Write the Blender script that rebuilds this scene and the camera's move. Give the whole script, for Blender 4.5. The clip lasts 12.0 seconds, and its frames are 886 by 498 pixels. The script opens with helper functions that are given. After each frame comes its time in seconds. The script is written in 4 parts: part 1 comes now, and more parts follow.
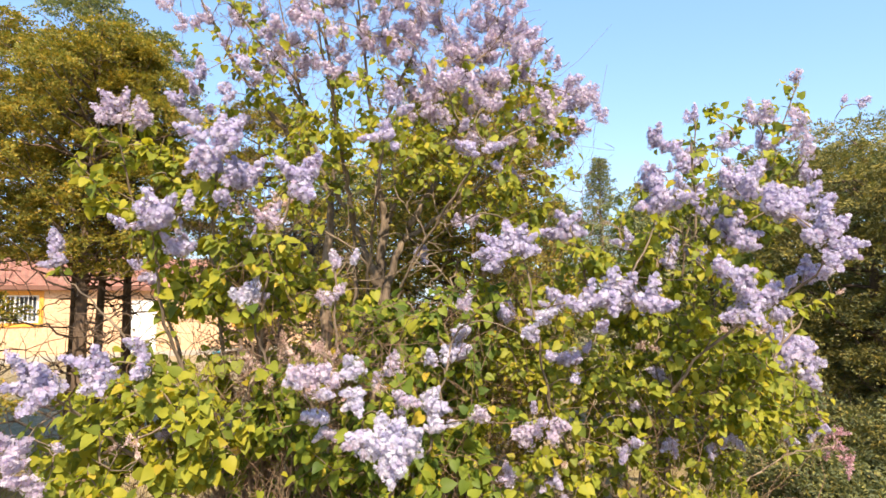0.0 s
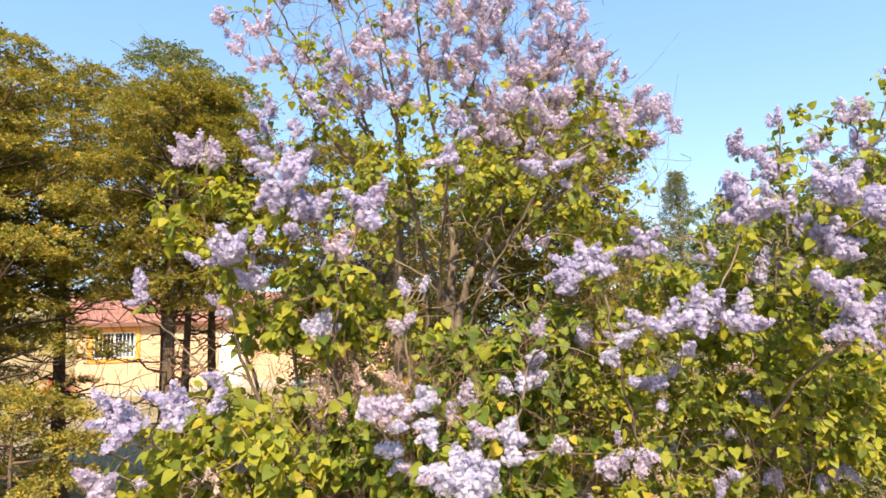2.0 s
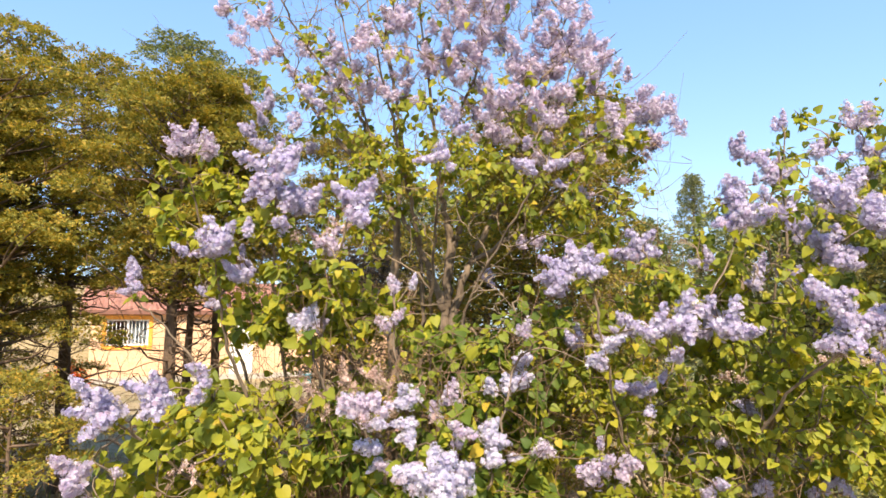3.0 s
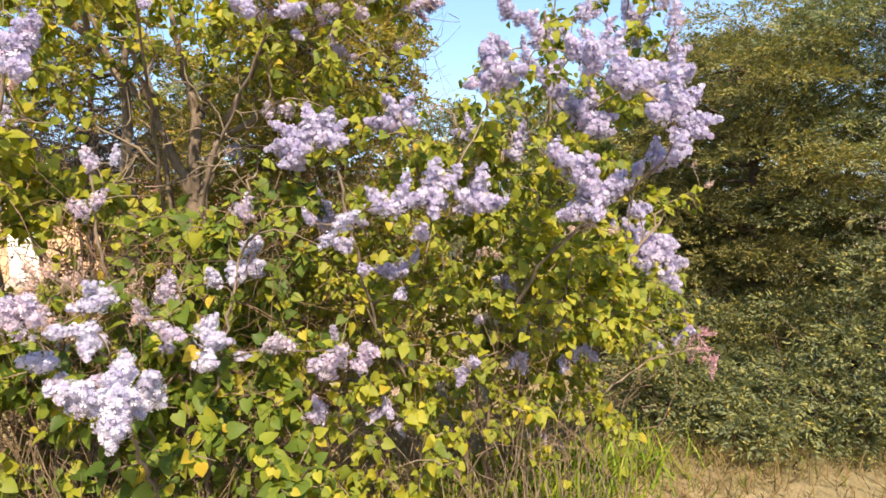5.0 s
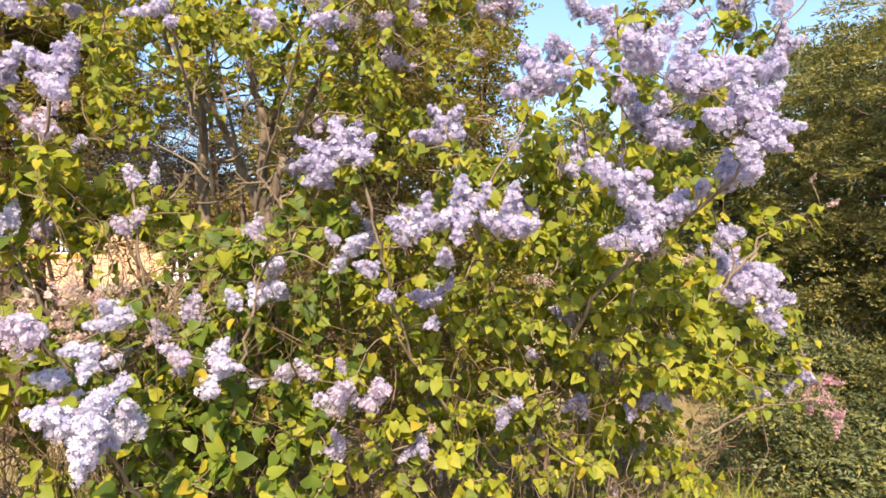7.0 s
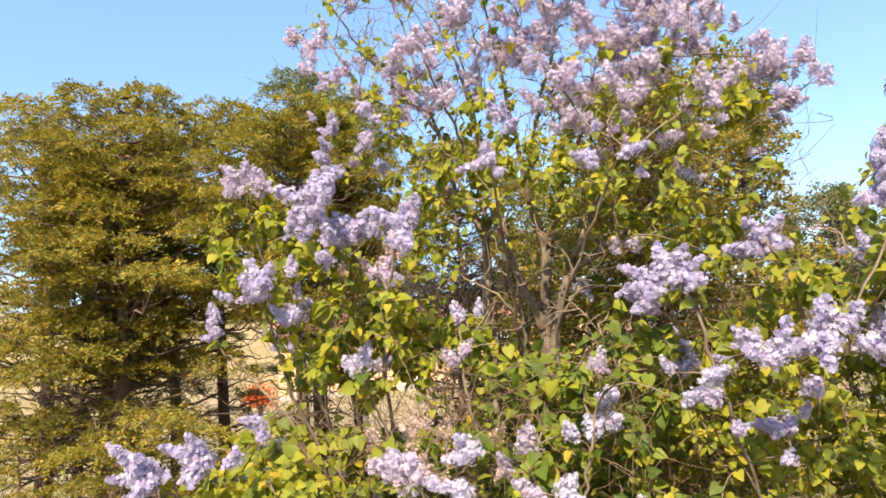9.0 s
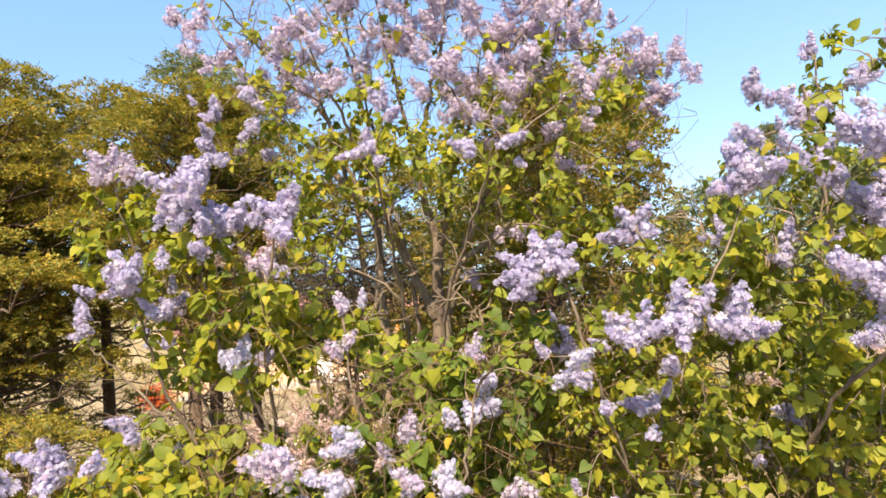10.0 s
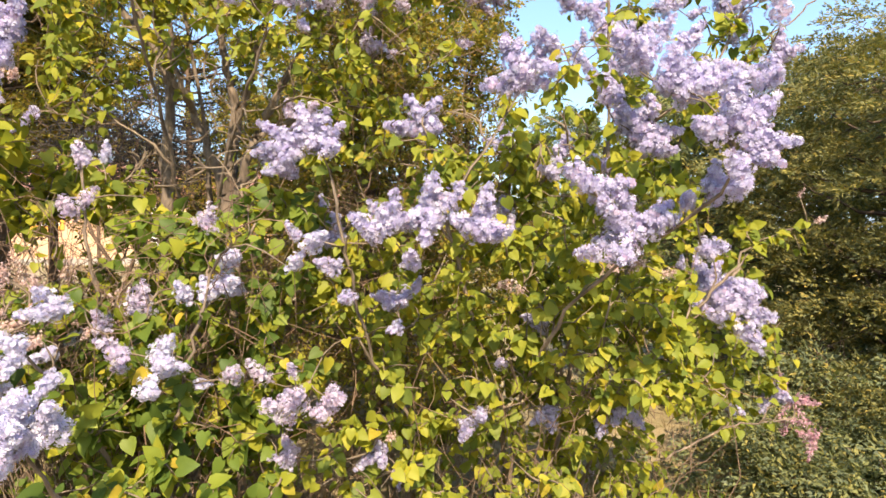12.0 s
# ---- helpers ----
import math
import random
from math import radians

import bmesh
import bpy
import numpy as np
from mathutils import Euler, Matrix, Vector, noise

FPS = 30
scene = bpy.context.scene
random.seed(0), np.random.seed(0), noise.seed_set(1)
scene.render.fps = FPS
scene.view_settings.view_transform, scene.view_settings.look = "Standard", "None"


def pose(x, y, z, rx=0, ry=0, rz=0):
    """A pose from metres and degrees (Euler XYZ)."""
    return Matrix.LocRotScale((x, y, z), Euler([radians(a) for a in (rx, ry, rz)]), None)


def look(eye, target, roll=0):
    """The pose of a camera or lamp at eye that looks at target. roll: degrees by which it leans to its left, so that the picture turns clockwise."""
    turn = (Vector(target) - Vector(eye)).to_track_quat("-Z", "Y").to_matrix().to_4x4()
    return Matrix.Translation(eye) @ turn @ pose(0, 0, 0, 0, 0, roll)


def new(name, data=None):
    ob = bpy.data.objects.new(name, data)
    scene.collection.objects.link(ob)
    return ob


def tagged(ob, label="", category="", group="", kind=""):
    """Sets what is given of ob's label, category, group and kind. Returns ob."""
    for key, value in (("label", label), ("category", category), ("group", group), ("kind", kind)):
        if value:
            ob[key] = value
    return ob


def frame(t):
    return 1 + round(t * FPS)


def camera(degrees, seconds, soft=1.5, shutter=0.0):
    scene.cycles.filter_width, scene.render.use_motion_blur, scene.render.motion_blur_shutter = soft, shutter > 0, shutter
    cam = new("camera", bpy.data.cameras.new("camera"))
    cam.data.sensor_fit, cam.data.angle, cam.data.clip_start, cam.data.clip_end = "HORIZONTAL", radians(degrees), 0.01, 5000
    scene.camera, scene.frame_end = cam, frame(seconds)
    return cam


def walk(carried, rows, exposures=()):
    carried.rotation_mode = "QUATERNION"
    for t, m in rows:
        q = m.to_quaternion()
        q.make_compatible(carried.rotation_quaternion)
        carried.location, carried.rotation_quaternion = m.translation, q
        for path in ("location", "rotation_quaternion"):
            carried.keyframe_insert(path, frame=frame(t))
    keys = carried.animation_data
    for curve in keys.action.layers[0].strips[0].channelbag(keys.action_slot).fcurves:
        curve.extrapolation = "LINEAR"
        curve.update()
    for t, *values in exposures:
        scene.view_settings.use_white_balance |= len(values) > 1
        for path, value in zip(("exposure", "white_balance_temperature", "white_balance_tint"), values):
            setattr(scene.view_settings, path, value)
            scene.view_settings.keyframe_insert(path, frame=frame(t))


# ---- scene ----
cam = camera(70.9, 12.0, soft=1.6)
PATH = [
    (0, (0.015, 0.207, 1.57), (-0.019, 2.198, 1.76), -0.5),
    (0.5, (0.036, 0.193, 1.558), (-0.023, 2.177, 1.803), -1.5),
    (1, (0.088, 0.222, 1.582), (-0.094, 2.198, 1.836), -4.2),
    (1.5, (0.025, 0.221, 1.565), (-0.271, 2.18, 1.84), -2.4),
    (2, (0.032, 0.286, 1.577), (-0.234, 2.249, 1.852), -2.2),
    (2.5, (0.1, 0.3, 1.6), (-0.21, 2.257, 1.871), -0.5),
    (2.7, (0.118, 0.306, 1.594), (-0.201, 2.262, 1.863), -0.5),
    (4.3, (0.449, 0.634, 1.539), (0.37, 2.626, 1.702), -1.2),
    (4.5, (0.491, 0.685, 1.531), (0.541, 2.684, 1.597), -3.0),
    (5, (0.561, 0.772, 1.521), (0.763, 2.76, 1.425), -2.6),
    (5.5, (0.695, 0.834, 1.5), (0.896, 2.821, 1.399), -1.5),
    (6, (0.9, 0.953, 1.533), (0.961, 2.951, 1.467), -0.7),
    (6.5, (1.009, 1.034, 1.549), (0.875, 3.028, 1.468), -1.6),
    (7, (0.985, 1.043, 1.563), (0.75, 3.028, 1.511), -1.6),
    (7.5, (0.911, 1.035, 1.574), (0.501, 2.993, 1.595), -3.8),
    (7.7, (0.82, 1.022, 1.592), (0.345, 2.964, 1.638), -3.5),
    (9.3, (0.528, 0.869, 1.721), (-0.307, 2.656, 2.054), -4.4),
    (9.5, (0.55, 0.882, 1.71), (-0.203, 2.701, 2.063), -5.6),
    (10, (0.645, 0.95, 1.693), (0.078, 2.853, 1.933), -5.9),
    (10.5, (0.645, 1.061, 1.649), (0.13, 2.991, 1.759), -3.3),
    (11, (0.592, 1.12, 1.596), (0.32, 3.101, 1.628), -2.6),
    (11.5, (0.721, 1.146, 1.566), (0.49, 3.13, 1.48), -0.1),
    (12, (1.029, 1.196, 1.599), (0.843, 3.186, 1.516), 1.3),
]
walk(cam, [(t, look(eye, target, roll)) for t, eye, target, roll in PATH], [(0.0, 1.70, 8250, 13), (2.7, 1.70, 8250, 13), (5.5, 1.70, 8250, 13), (7.0, 1.78, 8250, 13), (9.5, 1.72, 8250, 13), (12.0, 1.82, 8250, 13)])

# ---- light ----
SUN_AZ, SUN_EL = 170.0, 44.0          # degrees clockwise from +y, and above the horizon
world = bpy.data.worlds.new("sky")
scene.world = world
world.use_nodes = True
wn, wl = world.node_tree.nodes, world.node_tree.links
sky = wn.new("ShaderNodeTexSky")
sky.sky_type = "NISHITA"
sky.sun_disc = False
sky.sun_elevation = radians(SUN_EL)
sky.sun_rotation = radians(SUN_AZ)
sky.air_density, sky.dust_density, sky.ozone_density = 1.0, 1.2, 1.0
tint = wn.new("ShaderNodeMix")
tint.data_type, tint.blend_type = "RGBA", "MULTIPLY"
tint.inputs[0].default_value = 1.0
tint.inputs[7].default_value = (0.82, 0.92, 1.0, 1)
wl.new(sky.outputs[0], tint.inputs[6])
clear_blue = wn.new("ShaderNodeMix")
clear_blue.data_type = "RGBA"
clear_blue.inputs[0].default_value = 0.55
clear_blue.inputs[7].default_value = (0.30, 1.07, 2.8, 1)
wl.new(tint.outputs[2], clear_blue.inputs[6])
wl.new(clear_blue.outputs[2], wn["Background"].inputs[0])
wn["Background"].inputs[1].default_value = 0.15
sun_data = bpy.data.lights.new("sun", "SUN")
sun_data.energy, sun_data.angle, sun_data.color = 3.4, radians(0.6), (1.0, 0.92, 0.80)
sun = new("sun", sun_data)
sx, sy = math.sin(radians(SUN_AZ)), math.cos(radians(SUN_AZ))
sun.matrix_world = look((30 * sx, 30 * sy, 30 * math.tan(radians(SUN_EL))), (0, 0, 0))

GROUND = -0.15


# ---- materials ----
def material(name):
    m = bpy.data.materials.new(name)
    m.use_nodes = True
    n, l = m.node_tree.nodes, m.node_tree.links
    return m, n, l, n["Principled BSDF"]


def ramp_node(n, l, source, stops):
    r = n.new("ShaderNodeValToRGB")
    e = r.color_ramp.elements
    while len(e) < len(stops):
        e.new(0.5)
    for k, (p, c) in zip(e, stops):
        k.position, k.color = p, (*c, 1)
    l.new(source, r.inputs[0])
    return r


def noise_node(n, l, scale, detail=4.0, rough=0.55, coords=None, stretch=None):
    t = n.new("ShaderNodeTexNoise")
    t.inputs["Scale"].default_value, t.inputs["Detail"].default_value, t.inputs["Roughness"].default_value = scale, detail, rough
    if coords is None:
        c = n.new("ShaderNodeTexCoord")
        coords = c.outputs["Object"]
    if stretch:
        mp = n.new("ShaderNodeMapping")
        mp.inputs["Scale"].default_value = stretch
        l.new(coords, mp.inputs[0])
        coords = mp.outputs[0]
    l.new(coords, t.inputs["Vector"])
    return t


def mix_node(n, l, fac, a, b, how="MIX"):
    m = n.new("ShaderNodeMix")
    m.data_type, m.blend_type = "RGBA", how
    for k, v in ((0, fac), (6, a), (7, b)):
        if isinstance(v, (int, float)):
            m.inputs[k].default_value = v
        elif isinstance(v, tuple):
            m.inputs[k].default_value = (*v, 1)
        else:
            l.new(v, m.inputs[k])
    return m.outputs[2]


def bump_node(n, l, height, strength, distance, bsdf):
    b = n.new("ShaderNodeBump")
    b.inputs["Strength"].default_value, b.inputs["Distance"].default_value = strength, distance
    l.new(height, b.inputs["Height"])
    l.new(b.outputs[0], bsdf.inputs["Normal"])


def leafy(name, stops, rough=0.5, through_light=0.35, tint=(1.0, 1.0, 0.5), scale=6.0, by_object=True):
    """Thin leaf or petal: colour varies from piece to piece and in soft patches, and light passes through."""
    m, n, l, b = material(name)
    g, o = n.new("ShaderNodeNewGeometry"), n.new("ShaderNodeObjectInfo")
    add = n.new("ShaderNodeMath")
    add.operation = "ADD"
    l.new(g.outputs["Random Per Island"], add.inputs[0])
    l.new(o.outputs["Random"], add.inputs[1])
    frac = n.new("ShaderNodeMath")
    frac.operation = "FRACT"
    l.new(add.outputs[0], frac.inputs[0])
    r = ramp_node(n, l, frac.outputs[0], stops)
    t = noise_node(n, l, scale, 3.0, 0.6, coords=g.outputs["Position"])
    shade = ramp_node(n, l, t.outputs[0], [(0.3, (0.72, 0.76, 0.72)), (0.7, (1.12, 1.08, 1.0))])
    colour = mix_node(n, l, 1.0, r.outputs[0], shade.outputs[0], "MULTIPLY")
    l.new(colour, b.inputs["Base Color"])
    b.inputs["Roughness"].default_value = rough
    b.inputs["Specular IOR Level"].default_value = 0.2
    tr = n.new("ShaderNodeBsdfTranslucent")
    l.new(mix_node(n, l, 1.0, colour, tint, "MULTIPLY"), tr.inputs[0])
    mx = n.new("ShaderNodeMixShader")
    mx.inputs[0].default_value = through_light
    l.new(b.outputs[0], mx.inputs[1])
    l.new(tr.outputs[0], mx.inputs[2])
    l.new(mx.outputs[0], n["Material Output"].inputs[0])
    return m


def rough_stuff(name, stops, scale, rough=0.85, bump=0.4, depth=0.01, stretch=None, fine=None):
    """Bark, soil, plaster: two scales of noise, and relief from both."""
    m, n, l, b = material(name)
    a = noise_node(n, l, scale, 5.0, 0.6, stretch=stretch)
    f = noise_node(n, l, fine or scale * 9, 4.0, 0.65, stretch=stretch)
    r = ramp_node(n, l, a.outputs[0], stops)
    g = ramp_node(n, l, f.outputs[0], [(0.3, (0.7, 0.7, 0.7)), (0.7, (1.2, 1.2, 1.2))])
    l.new(mix_node(n, l, 1.0, r.outputs[0], g.outputs[0], "MULTIPLY"), b.inputs["Base Color"])
    b.inputs["Roughness"].default_value = rough
    both = n.new("ShaderNodeMath")
    both.operation = "ADD"
    l.new(a.outputs[0], both.inputs[0])
    l.new(f.outputs[0], both.inputs[1])
    bump_node(n, l, both.outputs[0], bump, depth, b)
    return m


LEAF = leafy("lilac_leaf", [(0.0, (0.145, 0.20, 0.045)), (0.3, (0.24, 0.28, 0.05)), (0.68, (0.34, 0.35, 0.052)), (0.94, (0.41, 0.375, 0.05)), (1.0, (0.50, 0.37, 0.06))],
             0.5, 0.55, (1.0, 1.0, 0.55))
LEAF_FRESH = leafy("fresh_lilac_leaf", [(0.0, (0.14, 0.195, 0.045)), (0.3, (0.235, 0.28, 0.05)), (0.68, (0.34, 0.355, 0.054)), (0.94, (0.41, 0.38, 0.052)), (1.0, (0.48, 0.37, 0.06))],
                   0.5, 0.55, (1.0, 1.0, 0.6))
LEAF_GREEN = leafy("green_lilac_leaf", [(0.0, (0.075, 0.13, 0.03)), (0.4, (0.15, 0.215, 0.04)), (0.75, (0.25, 0.295, 0.048)), (0.96, (0.38, 0.37, 0.05)), (1.0, (0.52, 0.38, 0.06))],
                   0.5, 0.5, (1.0, 1.0, 0.55))
PETAL = leafy("lilac_petal", [(0.0, (0.43, 0.385, 0.65)), (0.4, (0.53, 0.51, 0.74)), (0.85, (0.63, 0.62, 0.80)), (1.0, (0.49, 0.36, 0.55))],
              0.6, 0.48, (1.0, 0.97, 1.0), 30.0)
PETAL_PINK = leafy("pink_lilac_petal", [(0.0, (0.48, 0.39, 0.61)), (0.4, (0.59, 0.53, 0.71)), (0.85, (0.67, 0.635, 0.79)), (1.0, (0.52, 0.37, 0.52))],
                   0.6, 0.48, (1.0, 0.95, 0.98), 30.0)
PETAL_WHITE = leafy("whitish_lilac_petal", [(0.0, (0.51, 0.48, 0.73)), (0.35, (0.61, 0.605, 0.81)), (0.85, (0.69, 0.70, 0.85)), (1.0, (0.54, 0.43, 0.64))],
                    0.6, 0.48, (1.0, 0.98, 1.0), 30.0)
PETAL_BUD = leafy("rose_bud", [(0.0, (0.42, 0.20, 0.29)), (0.6, (0.56, 0.34, 0.43)), (1.0, (0.64, 0.48, 0.56))],
                  0.6, 0.35, (1.0, 0.85, 0.88), 30.0)
PETAL_FADED = leafy("faded_petal", [(0.0, (0.42, 0.25, 0.24)), (0.5, (0.60, 0.44, 0.43)), (1.0, (0.74, 0.60, 0.60))],
                    0.7, 0.3, (1.0, 0.9, 0.88), 30.0)
BARK = rough_stuff("lilac_bark", [(0.3, (0.065, 0.048, 0.036)), (0.7, (0.25, 0.19, 0.14))], 9.0, 0.85, 0.7, 0.006, (1, 1, 0.25))
TWIG = rough_stuff("lilac_twig", [(0.3, (0.085, 0.06, 0.04)), (0.7, (0.235, 0.18, 0.125))], 14.0, 0.8, 0.3, 0.002)
BRUSH = rough_stuff("dry_brushwood", [(0.3, (0.075, 0.043, 0.028)), (0.7, (0.24, 0.15, 0.095))], 6.0, 0.85, 0.3, 0.002)
DEAD_WOOD = rough_stuff("dead_wood", [(0.3, (0.028, 0.022, 0.019)), (0.7, (0.10, 0.08, 0.065))], 8.0, 0.9, 0.3, 0.002)
CONIFER_BARK = rough_stuff("conifer_bark", [(0.3, (0.055, 0.036, 0.026)), (0.7, (0.17, 0.115, 0.08))], 7.0, 0.9, 0.8, 0.012, (1, 1, 0.2))
NEEDLE_BROWN = leafy("bronzed_needles", [(0.0, (0.125, 0.145, 0.042)), (0.4, (0.235, 0.23, 0.056)), (0.75, (0.36, 0.295, 0.06)), (1.0, (0.45, 0.29, 0.065))],
                     0.6, 0.45, (1.0, 0.95, 0.55), 1.6)
NEEDLE_OLIVE = leafy("olive_needles", [(0.0, (0.10, 0.115, 0.06)), (0.5, (0.195, 0.19, 0.08)), (0.85, (0.29, 0.25, 0.08)), (1.0, (0.37, 0.26, 0.075))],
                     0.6, 0.36, (0.95, 1.0, 0.5), 1.3)
NEEDLE_GREEN = leafy("dark_needles", [(0.0, (0.10, 0.125, 0.085)), (0.5, (0.17, 0.20, 0.11)), (0.85, (0.26, 0.26, 0.10)), (1.0, (0.34, 0.27, 0.085))],
                     0.6, 0.34, (0.9, 1.0, 0.5), 1.3)
GRASS_DRY = leafy("dry_grass", [(0.0, (0.15, 0.10, 0.055)), (0.5, (0.25, 0.17, 0.09)), (0.8, (0.21, 0.16, 0.07)), (1.0, (0.14, 0.15, 0.04))], 0.7, 0.25, (1, 0.95, 0.7), 3.0)
GRASS_GREEN = leafy("green_grass", [(0.0, (0.10, 0.19, 0.02)), (0.6, (0.20, 0.29, 0.03)), (1.0, (0.33, 0.33, 0.05))], 0.55, 0.3, (1, 1, 0.4), 3.0)


def plain(name, colour, rough, metal=0.0, scale=5.0, wear=0.14, bump=0.15, depth=0.003):
    lo, hi = tuple(c * (1 - wear) for c in colour), tuple(min(1, c * (1 + wear)) for c in colour)
    m = rough_stuff(name, [(0.3, lo), (0.7, hi)], scale, rough, bump, depth)
    m.node_tree.nodes["Principled BSDF"].inputs["Metallic"].default_value = metal
    return m


# ---- building helpers ----
def mesh_from(name, verts, faces):
    """A mesh from a vertex array and one array of equal-sided faces."""
    verts, faces = np.asarray(verts, np.float32), np.asarray(faces, np.int32)
    me = bpy.data.meshes.new(name)
    me.vertices.add(len(verts))
    me.vertices.foreach_set("co", verts.ravel())
    me.loops.add(faces.size)
    me.loops.foreach_set("vertex_index", faces.ravel())
    me.polygons.add(len(faces))
    me.polygons.foreach_set("loop_start", np.arange(0, faces.size, faces.shape[1], dtype=np.int32))
    me.update(calc_edges=True)
    me.validate()
    return me


def part(name, data, mat, parent=None, label="", smooth=False):
    """Links a mesh or a bmesh as one object, under a thing or a part."""
    if isinstance(data, bmesh.types.BMesh):
        me = bpy.data.meshes.new(name)
        bmesh.ops.recalc_face_normals(data, faces=data.faces)
        data.to_mesh(me)
        data.free()
        data = me
    if mat and not data.materials:
        data.materials.append(mat)
    if smooth:
        data.polygons.foreach_set("use_smooth", [True] * len(data.polygons))
    ob = new(name, data)
    ob.parent = parent
    if label:
        ob["label"] = label
    return ob


def box(bm, lo, hi, bevel=0.0):
    c = [(a + b) / 2 for a, b in zip(lo, hi)]
    d = [abs(b - a) for a, b in zip(lo, hi)]
    r = bmesh.ops.create_cube(bm, size=1.0, matrix=Matrix.Translation(c) @ Matrix.Diagonal((*d, 1)))
    if bevel:
        edges = list({e for v in r["verts"] for e in v.link_edges})
        bmesh.ops.bevel(bm, geom=edges, offset=bevel, segments=1, affect="EDGES")


def frames(ahead, up):
    """Turns whose y axis is ahead and whose z axis is near up, for arrays of both."""
    y = ahead / np.linalg.norm(ahead, axis=1, keepdims=True)
    x = np.cross(y, up)
    x /= np.linalg.norm(x, axis=1, keepdims=True) + 1e-9
    return np.stack([x, y, np.cross(x, y)], axis=2)


def scatter(template, faces, turns, scales, places):
    """Many copies of a small template joined into one vertex and one face array."""
    v = np.einsum("nij,kj->nki", turns, template) * np.reshape(scales, (-1, 1, 1)) + places[:, None, :]
    f = faces[None] + (np.arange(len(places)) * len(template))[:, None, None]
    return v.reshape(-1, 3), f.reshape(-1, faces.shape[1])


def tubes(chains, sides=5):
    """Round, tapering rods along chains of (places, radii), as one vertex and one quad array."""
    vs, fs, base = [], [], 0
    ring = np.linspace(0, 2 * np.pi, sides, endpoint=False)
    for p, r in chains:
        p, r = np.asarray(p, float), np.asarray(r, float)
        d = np.gradient(p, axis=0)
        d /= np.linalg.norm(d, axis=1, keepdims=True) + 1e-9
        ref = np.where(np.abs(d[:, 2:3]) > 0.9, [[1.0, 0, 0]], [[0, 0, 1.0]])
        a = np.cross(d, ref)
        a /= np.linalg.norm(a, axis=1, keepdims=True) + 1e-9
        b = np.cross(d, a)
        v = p[:, None] + r[:, None, None] * (np.cos(ring)[None, :, None] * a[:, None] + np.sin(ring)[None, :, None] * b[:, None])
        vs.append(v.reshape(-1, 3))
        i = np.arange(len(p) - 1)[:, None] * sides + np.arange(sides)[None]
        j = np.arange(len(p) - 1)[:, None] * sides + (np.arange(sides)[None] + 1) % sides
        fs.append((base + np.stack([i, j, j + sides, i + sides], -1)).reshape(-1, 4))
        base += len(p) * sides
    return np.concatenate(vs), np.concatenate(fs)


def bent(a, b, rng, n, lean, wobble):
    """A curved, slightly crooked way from a to b that starts along lean."""
    a, b = np.asarray(a, float), np.asarray(b, float)
    far = np.linalg.norm(b - a)
    mid = a + np.asarray(lean) * far * 0.5
    t = np.linspace(0, 1, n)[:, None]
    p = (1 - t) ** 2 * a + 2 * t * (1 - t) * mid + t**2 * b
    off = rng.normal(size=(n, 3)) * wobble * far
    off[0] = off[-1] = 0
    return p + off


# ---- leaf, flower and needle shapes ----
def leaf_shape():
    """A heart-shaped leaf of length 1 along y, folded along its midrib, with its tip bent down."""
    half = [(0.20, -0.04), (0.42, 0.15), (0.41, 0.42), (0.24, 0.72)]
    rib = [(0, 0.08), (0, 0.40), (0, 0.72), (0, 1.0)]
    flat = rib + half + [(-x, y) for x, y in half]
    v = np.array([(x, y, 0.28 * abs(x) - 0.22 * y * y) for x, y in flat])
    f = []
    for o, flip in ((4, False), (8, True)):
        for t in ((0, o, o + 1), (0, o + 1, o + 2), (0, o + 2, 1), (1, o + 2, o + 3), (1, o + 3, 2), (2, o + 3, 3)):
            f.append(t[::-1] if flip else t)
    return v, np.array(f)


